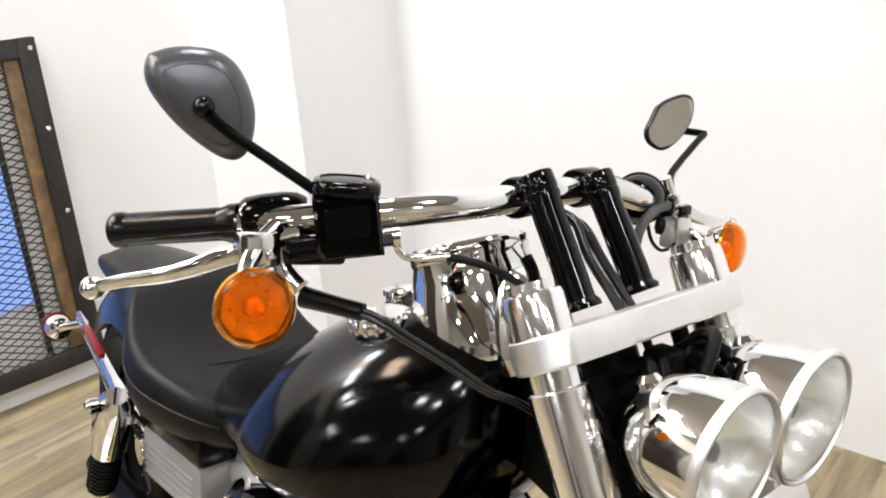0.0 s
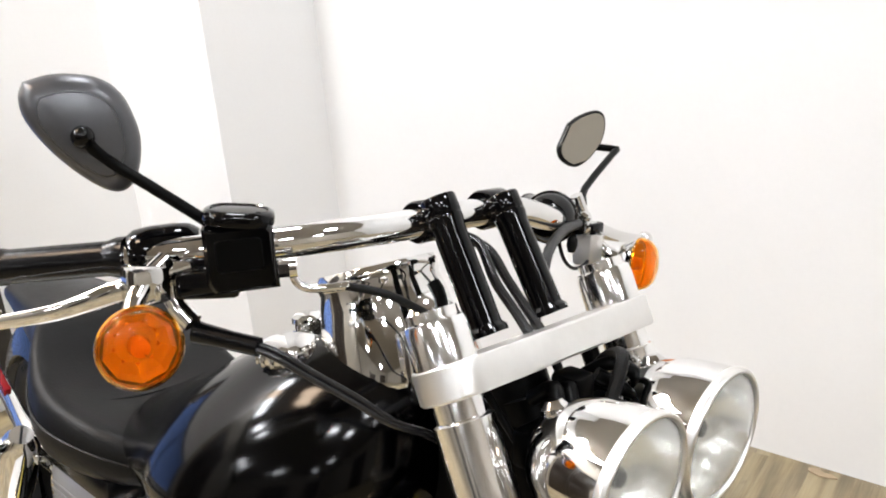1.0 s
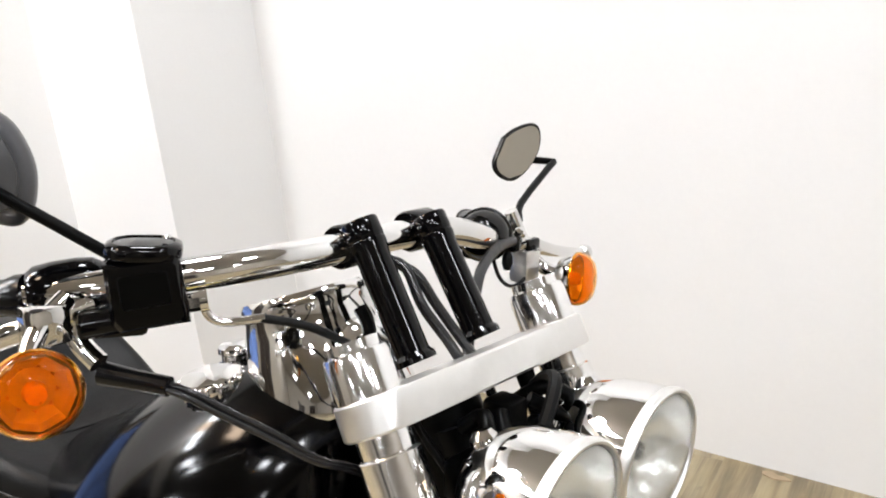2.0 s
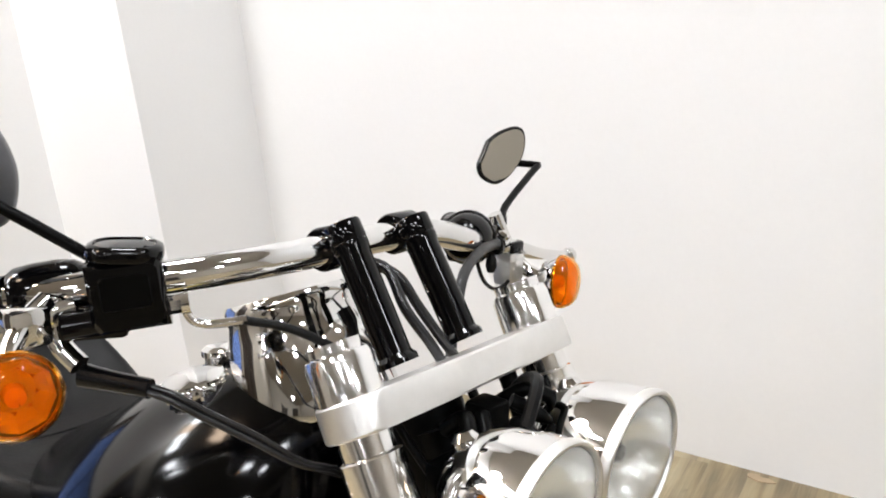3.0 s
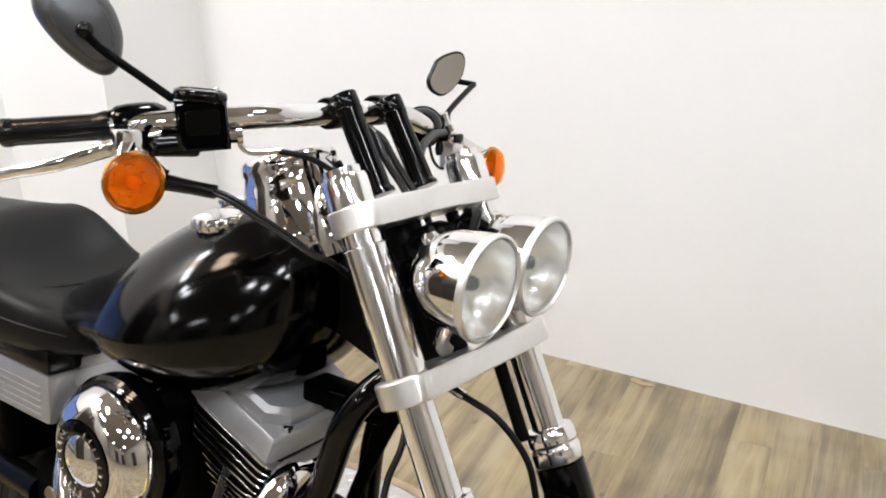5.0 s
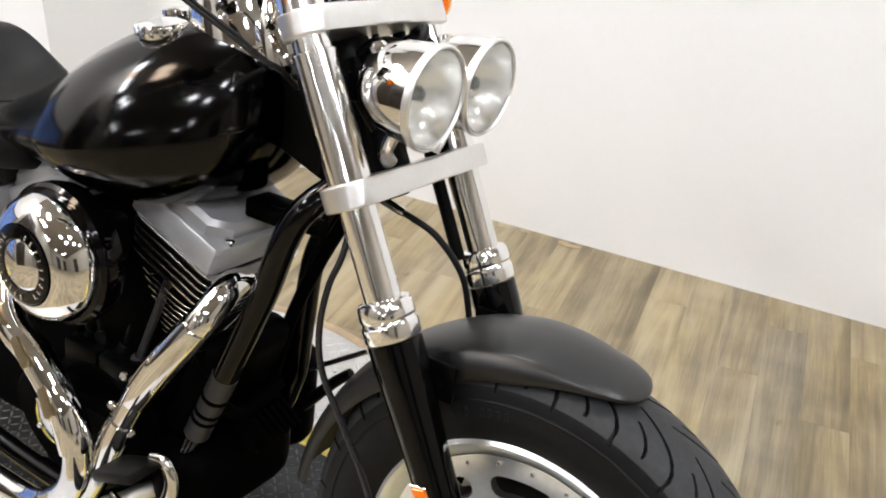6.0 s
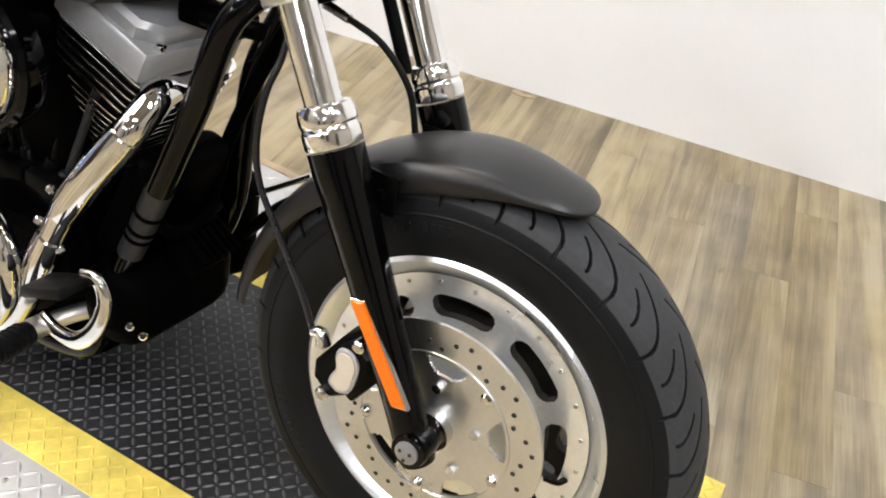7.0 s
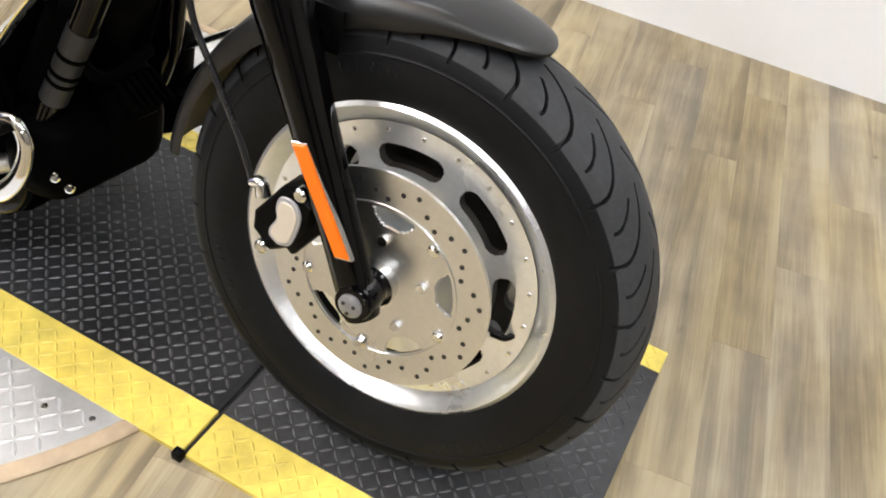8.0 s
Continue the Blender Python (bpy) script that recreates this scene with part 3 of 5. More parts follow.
nb = m0 + bd * 0.022 - up * 0.016 + bf * 0.026
part("banjo_fitting", merge(lathe([(0, 0), (0.0075, 0), (0.0075, 0.012), (0, 0.012)], nb, bd, 6), lathe([(0, 0.012), (0.009, 0.012), (0.009, 0.018), (0, 0.018)], nb, bd, 16)), CHROME, master, "chrome banjo bolt")
bj = nb + bd * 0.014
part("brake_pipe", tube([bj, bj + vec((0.002, 0.003, -0.012)), bj + vec((0.010, 0.012, -0.018)), bj + vec((0.032, 0.034, -0.015))], 0.0036, 10, 5), CHROME, master, "chrome brake pipe bend")
part("brake_hose", tube([bj + vec((0.030, 0.032, -0.0155)), bj + vec((0.06, 0.062, -0.026)), (-0.36, -0.085, 1.005), (-0.335, -0.06, 0.94), (-0.29, -0.03, 0.86)], 0.0036, 10, 6), RUBBER, bike, "black brake hose")


def lever(s):
    if s < 0:
        pts = [on_bar(0.30, s) + vec((0.035, 0, -0.012)), (-0.520, 0.298 * s, 1.056), (-0.560, 0.335 * s, 1.036), (-0.608, 0.362 * s, 1.022), (-0.640, 0.374 * s, 1.011)]
    else:
        pts = [(-0.470, 0.235, 1.040), (-0.462, 0.268, 1.031), (-0.468, 0.32, 1.015), (-0.483, 0.38, 1.000), (-0.50, 0.442, 0.986)]
    lv = part("lever", tube(pts, [0.009, 0.0095, 0.0075, 0.0065, 0.006], 14, 6, 0.6), CHROME, bike, "chrome hand lever")
    e = vec(pts[-1])
    part("lever_ball", lathe([(0.011 * math.sin(a), -0.011 * math.cos(a)) for a in np.linspace(0.05, math.pi - 0.05, 9)], e, unit(e - vec(pts[-2])), 14), CHROME, lv)


lever(-1)
lever(1)
c1, bd1, bf1, up1 = controls(1)
perch = part("clutch_perch", merge(
    block((-0.472, 0.238, 1.042), (0.060, 0.024, 0.020), 0.007, frame_of((0, 0, 0), bd1, up1)),
    block((-0.462, 0.262, 1.034), (0.012, 0.024, 0.014), 0.003),
    lathe([(0, -0.028), (0.019, -0.028), (0.027, -0.018), (0.0295, 0), (0.027, 0.018), (0.019, 0.028), (0, 0.028)], (-0.480, 0.198, 1.053), bd1, 26)), GLOSS_BLACK, bike, "black clutch perch and round switch housing")
part("housing_rib", band([(0.0285, -0.003), (0.031, -0.002), (0.031, 0.002), (0.0285, 0.003)], (-0.480, 0.198, 1.053), bd1, 28), BLACK_PLASTIC, perch)
part("pivot_bolt", lathe([(0, 0), (0.007, 0), (0.007, 0.006), (0.004, 0.009), (0, 0.009)], (-0.457, 0.232, 1.050), (0.5, 0, 1), 12), CHROME, perch)
part("clutch_cable", tube([(-0.460, 0.236, 1.044), (-0.455, 0.218, 1.046), (-0.44, 0.171, 1.049), (-0.42, 0.12, 1.041), (-0.405, 0.090, 1.022), (-0.39, 0.06, 0.97), (-0.36, 0.03, 0.90)], 0.0056, 12, 6), GREY_SLEEVE, perch, "dark grey clutch cable")
part("cable_ferrule", tube([(-0.462, 0.242, 1.043), (-0.455, 0.224, 1.046)], 0.0075, 12, 1), CHROME, perch)
part("switch_wire", tube([(-0.462, 0.186, 1.05), (-0.46, 0.189, 1.03), (-0.46, 0.201, 1.006), (-0.46, 0.222, 0.992), (-0.46, 0.245, 0.994), (-0.462, 0.258, 1.004)], 0.0022, 8, 6), RUBBER, perch, "thin black wire loop")
part("cable_boot", lathe([(0, 0), (0.004, 0.001), (0.0065, 0.008), (0.006, 0.016), (0.003, 0.022), (0, 0.023)], (-0.46, 0.214, 1.012), (0, 0.1, 1), 12), RUBBER, perch)


# turn signals
def signal(c, axis, name="turn_signal", lens=AMBER, r=0.0295, stem=None):
    a = unit(axis)
    prof = [(0, -0.030), (0.012, -0.029), (0.022, -0.023), (r - 0.002, -0.012), (r, -0.005), (r, -0.002)]
    g = part(name, lathe(prof + [(r - 0.002, -0.002), (r - 0.004, -0.010), (0.012, -0.020), (0, -0.022)], c, a, 36, False), CHROME, bike, "chrome bullet turn signal with amber lens")
    part("lens", band([(0, 0.018), (r * 0.4, 0.0175), (r * 0.75, 0.0145), (r * 0.95, 0.009), (r + 0.0022, 0.001), (r + 0.0022, -0.004), (r, -0.004), (r - 0.001, 0.001), (r * 0.9, 0.007), (r * 0.7, 0.0115), (r * 0.38, 0.0145), (0, 0.015)], c, a, 36), lens, g, "ribbed amber lens")
    part("reflector", lathe([(r - 0.003, -0.0025), (r - 0.006, -0.010), (0.016, -0.0175), (0.006, -0.0195), (0, -0.0195)], c, a, 9, False), BULB_SILVER, g, "faceted silvered reflector bowl", 20)
    part("bulb", lathe([(0, -0.019), (0.006, -0.017), (0.0085, -0.008), (0.007, 0.0), (0, 0.003)], c, a, 14), BULB_YELLOW, g, "amber bulb")
    if stem is not None:
        part("stem", tube(stem, 0.008, 12, 4), CHROME, g, "chrome ball stem")
    return g


signal((-0.452, -0.322, 1.031), (0.96, -0.28, 0.05), stem=[(-0.480, -0.314, 1.04), (-0.492, -0.305, 1.052), (-0.50, -0.29, 1.066), (-0.505, -0.27, 1.078)])
signal((-0.418, 0.300, 0.992), (0.97, 0.22, 0.03), stem=[(-0.445, 0.294, 0.995), (-0.465, 0.285, 1.005), (-0.48, 0.275, 1.03), (-0.49, 0.26, 1.07)])

part("signal_bracket", block((-0.470, 0.262, 1.008), (0.026, 0.028, 0.040), 0.004), SATIN_ALU, bike, "satin silver signal bracket")
part("signal_bracket", block((-0.505, -0.288, 1.062), (0.028, 0.03, 0.03), 0.004), CHROME, bike, "chrome signal bracket")


# mirrors
def mirror(c, normal, shape, scale, base, corner, glass_out, wide=1.0):
    """shape: outline as seen against the normal, to the right and up."""
    n = unit(normal)
    right = unit(np.cross((0, 0, 1), n))
    m = frame_of(c, right, n)
    line = smooth_line([(u * scale * wide, v * scale, 0) for u, v in shape + shape[:1]], 4)[:-1]
    o = np.array([p[:2] for p in line])
    prof = ((0.965, 0.0), (1.0, -0.002), (1.0, -0.005), (0.95, -0.009)) if glass_out else \
        ((0.97, -0.016), (1.0, -0.013), (1.0, -0.006), (0.985, -0.001), (0.93, 0.005), (0.80, 0.0105), (0.705, 0.0120), (0.68, 0.0165), (0.50, 0.0185), (0.25, 0.0195), (0.02, 0.02))
    shell = part("mirror", moved(loft([[(*(p * k), z) for p in o] for k, z in prof]), m), BLACK_PLASTIC if glass_out else MIRROR_SHELL, bike, "black teardrop rear-view mirror", 35)
    z = 0.0006 if glass_out else -0.0166
    q = 0.0008 if glass_out else -0.0008
    part("mirror_glass", moved(loft([[(*(p * 0.92), z - 3 * q) for p in o], [(*(p * 0.90), z + q) for p in o]]), m), MIRROR, shell, "reflecting glass")
    end = vec(c) + n * 0.024 if not glass_out else vec(corner)
    pts = [base, vec(base) * 0.5 + vec(corner) * 0.5, vec(corner), end] if not glass_out else [base, (-0.505, 0.298, 1.052), (-0.525, 0.329, 1.066), vec(corner) * 0.9 + vec((-0.525, 0.329, 1.066)) * 0.1, vec(corner), vec(c) - n * 0.014 + right * 0.033 - vec((0, 0, 0.012))]
    part("mirror_stem", tube(pts, 0.0048, 12, 3), BLACK_METAL, shell, "black mirror stem")
    part("ball_joint", lathe([(0.009 * math.sin(a), -0.009 * math.cos(a)) for a in np.linspace(0.05, math.pi - 0.05, 9)], end if not glass_out else vec(c) - n * 0.014 + right * 0.026 - vec((0, 0, 0.008)), n, 14), GLOSS_BLACK, shell)


mirror((-0.5625, -0.3025, 1.172), (0.90, -0.42, 0.10), [(-80, 84), (-36, 96), (22, 92), (60, 66), (82, 14), (84, -30), (72, -72), (46, -88), (8, -72), (-44, -26), (-80, 24), (-88, 60)], 1 / 1980,
       vec((-0.500, -0.236, 1.106)), (-0.540, -0.298, 1.158), False)
mirror((-0.572, 0.386, 1.120), (0.93, -0.36, 0.06), [(-22, 22), (-5, 32), (20, 38.5), (34, 33), (37, 18), (33, 0), (24, -14), (11, -27), (-5, -36), (-19, -35), (-34, -25), (-38, -11), (-31, 4)], 1 / 1000,
       vec((-0.49, 0.269, 1.047)), (-0.559, 0.449, 1.103), True)


# headlamps
def headlamp(s):
    c = vec((-0.188, 0.0635 * s, 0.925))
    a = unit((1, 0, -0.06))
    R = 0.0625
    shell = part("headlamp", lathe([(0, -0.098), (0.012, -0.098), (0.026, -0.092), (0.040, -0.080), (0.050, -0.064), (0.0565, -0.045), (0.0598, -0.02), (0.0612, -0.004)], c, a, 48, False), CHROME, bike, "chrome twin headlamp bucket")
    part("trim_ring", band([(R - 0.005, -0.005), (R - 0.0012, -0.006), (R, -0.002), (R - 0.0006, 0.002), (R - 0.002, 0.0036), (R - 0.004, 0.0036), (R - 0.005, 0.002)], c, a, 48), SATIN_ALU, shell, "satin bright trim ring")
    part("reflector", lathe([(0.0563, -0.002), (0.0525, -0.022), (0.040, -0.038), (0.02, -0.046), (0, -0.048)], c, a, 40, False), POLISHED, shell, "silvered reflector bowl")
    part("bulb_cap", lathe([(0, -0.046), (0.0085, -0.044), (0.0085, -0.022), (0.007, -0.018), (0, -0.017)], c, a, 18), DEAD_BLACK, shell, "dark bulb shield")
    ln = part("lamp_lens", band([(0.0563, -0.001), (0.0563, 0.001), (0.048, 0.005), (0.03, 0.0085), (0, 0.010), (0, 0.0085), (0.03, 0.007), (0.048, 0.0035)], c, a, 40), MILKY_GLASS, shell, "clear glass lens")
    ln.visible_shadow = False
    part("mount", tube([c + vec((-0.08, 0, 0.03)), c + vec((-0.10, -0.02 * s, 0.045)), fork(0.95, 0.035 * s)], 0.007, 10, 4), BLACK_METAL, shell)
    part("mount_bolt", lathe([(0, 0), (0.012, 0), (0.012, 0.012), (0.007, 0.018), (0, 0.018)], c + vec((-0.072, 0.01 * s, 0.034)), (-0.4, 0, 1), 14), CHROME, shell)
    part("lower_mount", tube([c + vec((-0.05, 0, -0.05)), c + vec((-0.06, 0, -0.075)), fork(0.83, 0.05 * s, 0.01)], 0.010, 10, 4), CHROME, shell)


headlamp(-1)
headlamp(1)
part("headlamp_bracket", merge(block((-0.305, 0, 0.915), (0.02, 0.13, 0.035), 0.005), block((-0.30, 0, 0.945), (0.03, 0.03, 0.05), 0.005), tube([(-0.29, -0.02, 0.965), (-0.262, -0.045, 0.945), (-0.25, -0.055, 0.935)], 0.007, 10, 3), tube([(-0.29, 0.02, 0.965), (-0.262, 0.045, 0.945), (-0.25, 0.055, 0.935)], 0.007, 10, 3)), BLACK_METAL, bike, "black headlamp bracket")
part("wiring", tube([(-0.26, 0.0, 0.955), (-0.27, 0.03, 0.985), (-0.31, 0.055, 0.96), (-0.33, 0.03, 0.90)], 0.006, 8, 6), RUBBER, bike, "black cable loom")


# front mudguard
def fender():
    rings, inner = [], []
    th = np.radians(np.concatenate([[71.6, 71.8, 72.2, 72.8, 73.6, 74.6], np.linspace(76, 174, 42)]))
    for a in th:
        d = math.degrees(a)
        R = np.interp(d, [71.6, 74, 78, 84, 90, 100, 110, 130, 150, 187], [0.339, 0.344, 0.347, 0.350, 0.352, 0.354, 0.354, 0.352, 0.350, 0.346])
        w = np.interp(d, [71.6, 71.8, 72.2, 72.8, 73.6, 74.6, 77, 82, 90, 98, 115, 187], [0.003, 0.012, 0.021, 0.029, 0.036, 0.042, 0.051, 0.060, 0.069, 0.075, 0.078, 0.078])
        skirt = np.interp(d, [71.6, 74, 79, 88, 97, 110, 130, 160, 187], [0.002, 0.008, 0.016, 0.030, 0.042, 0.046, 0.040, 0.030, 0.028])
        prof = []
        for u in np.linspace(-1, 1, 21):
            k = abs(u)
            drop = 0.022 * k ** 2.2 + (skirt - 0.022 * 1) * max(0, (k - 0.80) / 0.20) ** 1.0 if skirt > 0.022 else skirt * k ** 2.2
            prof.append((np.sign(u) * w * min(1, k / 0.86 if k < 0.86 else 1), R - drop))
        rings.append([AX + vec((r * math.cos(a), y, r * math.sin(a))) for y, r in prof])
        inner.append([AX + vec(((r - 0.003) * math.cos(a), y * 0.97, (r - 0.003) * math.sin(a))) for y, r in prof])
    loop = [o + i[::-1] for o, i in zip(rings, inner)]
    f = part("front_mudguard", loft(loop), FENDER_BLACK, bike, "matte black front mudguard", 50)
    for s in (-1, 1):
        part("mudguard_mount", merge(block((-0.135, 0.086 * s, 0.60), (0.07, 0.006, 0.05), 0.002), *[lathe([(0, 0), (0.006, 0), (0.006, 0.005), (0, 0.006)], (-0.15 + 0.03 * k, 0.089 * s, 0.60), (0, s, 0), 8) for k in (0, 1)]), BLACK_METAL, f)


fender()

# front brake callipers, reflectors, hoses
for s in (-1, 1):
    cc = vec((-0.119, 0.107 * s, 0.374))
    TAN, RAD = vec((0.55, 0, 0.835)), vec((-0.835, 0, 0.55))
    cal = part("brake_calliper", merge(
        moved(plate([(-0.052, -0.022), (-0.03, -0.032), (0.03, -0.032), (0.052, -0.018), (0.05, 0.012), (0.03, 0.026), (-0.03, 0.026), (-0.05, 0.012)], 0.05, Matrix(), 0.007), frame_of(cc, TAN, (0, s, 0))),
        block(cc - RAD * 0.03, (0.03, 0.03, 0.07), 0.005, frame_of((0, 0, 0), RAD, TAN))), BLACK_METAL, bike, "black four-piston brake calliper")
    KAX = vec((0.2, 0, 0.98))
    kid = [(-0.027, -0.003), (-0.020, -0.015), (0.0, -0.0175), (0.020, -0.0145), (0.029, -0.002), (0.025, 0.011), (0.013, 0.0125), (0.0, 0.0075), (-0.013, 0.0105), (-0.023, 0.009)]
    kid = [(1.22 * p[0], 1.22 * p[1]) for p in smooth_line([(*p, 0) for p in kid + kid[:1]], 3)[:-1]]
    part("calliper_rim", plate(kid, 0.004, frame_of(cc + vec((0.007, 0.0265 * s, -0.002)), KAX, (0, s, 0)), 0.001), SILVER_PAINT, cal, "bright kidney-shaped badge rim")
    part("calliper_badge", plate([(u * 0.84, v * 0.8 - 0.0005) for u, v in kid], 0.004, frame_of(cc + vec((0.007, 0.0282 * s, -0.002)), KAX, (0, s, 0)), 0.0008), BADGE_TAN, cal, "tan kidney-shaped badge")
    for p in ((0.004, 0.052), (-0.012, -0.050)):
        part("bolt", lathe([(0, 0), (0.009, 0), (0.009, 0.012), (0.006, 0.015), (0, 0.015)], cc + RAD * p[0] + TAN * p[1] + vec((0, 0.018 * s, 0)), (0, s, 0), 12), CHROME, cal)
    part("hose_fitting", tube([cc + RAD * 0.034 - TAN * 0.022, cc + RAD * 0.048 - TAN * 0.012, (-0.179, 0.108 * s, 0.386)], [0.010, 0.009, 0.006], 10, 4), POLISHED, cal, "bright hose fitting")
    e = vec((-0.176, 0.108 * s, 0.384))
    if s < 0:
        part("brake_line", tube([e, (-0.203, 0.109 * s, 0.440), (-0.243, 0.109 * s, 0.501), (-0.279, 0.109 * s, 0.560), (-0.289, 0.108 * s, 0.616), (-0.286, 0.10 * s, 0.674), (-0.278, 0.085 * s, 0.72), (-0.29, 0.05 * s, 0.80)], 0.0044, 10, 6), CABLE, cal, "black brake line")
    rt, rb = vec((-0.0965, 0.1468 * s, 0.491)), vec((-0.0185, 0.1458 * s, 0.373))
    ra = unit(rt - rb)
    part("reflector", plate([(-0.0078, -0.066), (0.0078, -0.072), (0.0078, 0.066), (-0.0078, 0.072)], 0.008, frame_of((rt + rb) / 2 + vec((-0.002, 0.0, 0)), np.cross(ra, (0, 1, 0)), (0, -1, 0)), 0.0012), ORANGE, bike, "orange reflector strip")
    part("reflector_backing", plate([(-0.0098, -0.068), (0.0098, -0.075), (0.0098, 0.069), (-0.0098, 0.076)], 0.008, frame_of((rt + rb) / 2 + vec((-0.002, -0.003 * s, 0)), np.cross(ra, (0, 1, 0)), (0, -1, 0)), 0.001), POLISHED, bike, "silver reflector backing")
part("axle", merge(lathe([(0, -0.152), (0.009, -0.152), (0.0155, -0.149), (0.0155, -0.12), (0.012, -0.118), (0.012, 0.145), (0, 0.15)], (0, 0, 0.3155), (0, 1, 0), 24)), BATTERY_GREY, bike, "grey steel wheel axle")
for k in range(3):
    a = radians(120 * k + 30)
    part("axle_hole", lathe([(0, 0), (0.0025, 0), (0.0025, 0.001), (0, 0.001)], (0.008 * math.cos(a), -0.1525, 0.3155 + 0.008 * math.sin(a)), (0, -1, 0), 10), DIAL, bike)
part("wheel_spacer", lathe([(0.014, -0.1), (0.03, -0.1), (0.03, -0.075), (0.022, -0.072)], (0, 0, 0.3155), (0, 1, 0), 28), CHROME, bike, "chrome wheel spacer")
part("speed_cable", tube([(-0.285, 0.02, 0.752), (-0.25, 0.02, 0.745), (-0.214, 0.03, 0.726), (-0.175, 0.04, 0.68), (-0.155, 0.04, 0.62)], 0.0045, 10, 6), RUBBER, bike, "black cable under the yoke")
part("cable_end", tube([(-0.30, 0.02, 0.757), (-0.262, 0.02, 0.748)], 0.0065, 10, 1), POLISHED, bike)
# ---- tank, console, seat ----
def tank():
    st = [(-0.436, 0.864, 0.825, 0.020), (-0.440, 0.884, 0.802, 0.052), (-0.449, 0.908, 0.780, 0.082), (-0.466, 0.930, 0.752, 0.115), (-0.494, 0.947, 0.722, 0.145), (-0.540, 0.955, 0.699, 0.176),
          (-0.585, 0.950, 0.686, 0.198), (-0.64, 0.936, 0.681, 0.206), (-0.70, 0.907, 0.685, 0.199), (-0.76, 0.870, 0.690, 0.180), (-0.83, 0.828, 0.694, 0.158), (-0.90, 0.792, 0.696, 0.130), (-0.96, 0.766, 0.698, 0.096), (-0.99, 0.750, 0.702, 0.066), (-1.002, 0.734, 0.708, 0.034)]
    st = smooth_line(st, 6)
    xs = np.array([s[0] for s in st])[::-1]
    rings = []
    for x in np.concatenate([np.linspace(-1.002, -0.90, 14), np.linspace(-0.89, -0.48, 44), np.linspace(-0.474, -0.436, 16)]):
        zt, zb, w = (np.interp(x, xs, np.array([s[k] for s in st])[::-1]) for k in (1, 2, 3))
        zc = zb + (zt - zb) * 0.42
        ring = []
        for a in np.linspace(0, 2 * math.pi, 64, endpoint=False):
            u, v = math.cos(a), math.sin(a)
            e = 2.2 if v > 0 else 2.3
            k = (abs(u) ** e + abs(v) ** e) ** (-1 / e)
            y = w * u * k * (1 - 0.17 * max(0.0, v * k))
            far = max(0.0, y / w)          # the far lobe is cut lower and slimmer
            ring.append((x, y * (1 - 0.25 * far), zc + (zt - zc if v > 0 else zc - zb) * v * k * (1 - 0.45 * far * (v > 0))))
        rings.append(ring)
    t = part("fuel_tank", loft(rings), DENIM_BLACK, bike, "satin black teardrop fuel tank", 80)
    for s in (-1,):
        c = vec((-0.600, 0.085 * s, 0.929))
        n = unit((-0.08, 0.14 * s, 1))
        cap = part("fuel_cap", lathe([(0.018, -0.010), (0.031, -0.006), (0.0325, 0.0), (0.0325, 0.008), (0.030, 0.012), (0.018, 0.016), (0, 0.018)], c, n, 40), CHROME, t, "chrome screw fuel cap")
        a, b, w = basis(n)
        for k in range(16):
            q = 2 * math.pi * k / 16
            part("cap_grip", lathe([(0, -0.003), (0.0028, -0.003), (0.0028, 0.008), (0.0016, 0.0095), (0, 0.010)], c + 0.0322 * (math.cos(q) * a + math.sin(q) * b), n, 8), CHROME, cap)
    return t


tank()


def console():
    rings = []
    for x, zt, w in ((-0.80, 0.840, 0.02), (-0.76, 0.868, 0.036), (-0.68, 0.902, 0.045), (-0.60, 0.922, 0.050), (-0.56, 0.920, 0.040)):
        rings.append([(x, w * math.cos(a), zt - 0.05 + 0.05 * abs(math.sin(a)) ** 0.7) for a in np.linspace(0, math.pi, 19)] + [(x, -w, zt - 0.07), (x, w, zt - 0.07)])
    con = part("tank_console", loft(rings), GLOSS_BLACK, bike, "gloss black tank console", 50)
    c, a = vec((-0.556, 0, 1.008)), unit((-0.34, 0, 0.94))
    pod = part("speedometer_pod", lathe([(0.0745, -0.115), (0.0765, -0.110), (0.0765, -0.095), (0.074, -0.06), (0.069, -0.03), (0.064, -0.012), (0.0655, -0.008), (0.0655, 0.003), (0.063, 0.008), (0.056, 0.009), (0.054, 0.003)], c, a, 56, False), CHROME, con, "chrome speedometer pod")
    part("dial", lathe([(0, 0.0), (0.0605, 0.0), (0.0605, -0.002), (0, -0.002)], c, a, 40), DIAL, pod, "dark dial face")
    part("dial_glass", lathe([(0.061, 0.004), (0.04, 0.0065), (0.0, 0.008), (0, 0.007), (0.04, 0.0055), (0.061, 0.003)], c, a, 40, False), GLASS, pod)
    part("pod_front", lathe([(0.046 * math.sin(k), -0.085 * math.cos(k)) for k in np.linspace(1.3, math.pi - 0.02, 14)], (-0.458, 0, 0.925), (-0.42, 0, 0.90), 36), CHROME, con, "bulging chrome pod front")
    for s in (-1, 1):
        part("pod_fork", tube([(-0.452, 0.022 * s, 1.024), (-0.440, 0.022 * s, 1.005), (-0.444, 0.022 * s, 0.965)], 0.0065, 8, 4), BLACK_METAL, con)
    part("ignition_switch", merge(lathe([(0, 0), (0.016, 0), (0.016, 0.034), (0.019, 0.036), (0.019, 0.042), (0.014, 0.046), (0, 0.047)], (-0.626, -0.034, 0.908), (-0.1, 0, 1), 24)), CHROME, con, "chrome ignition switch")


console()


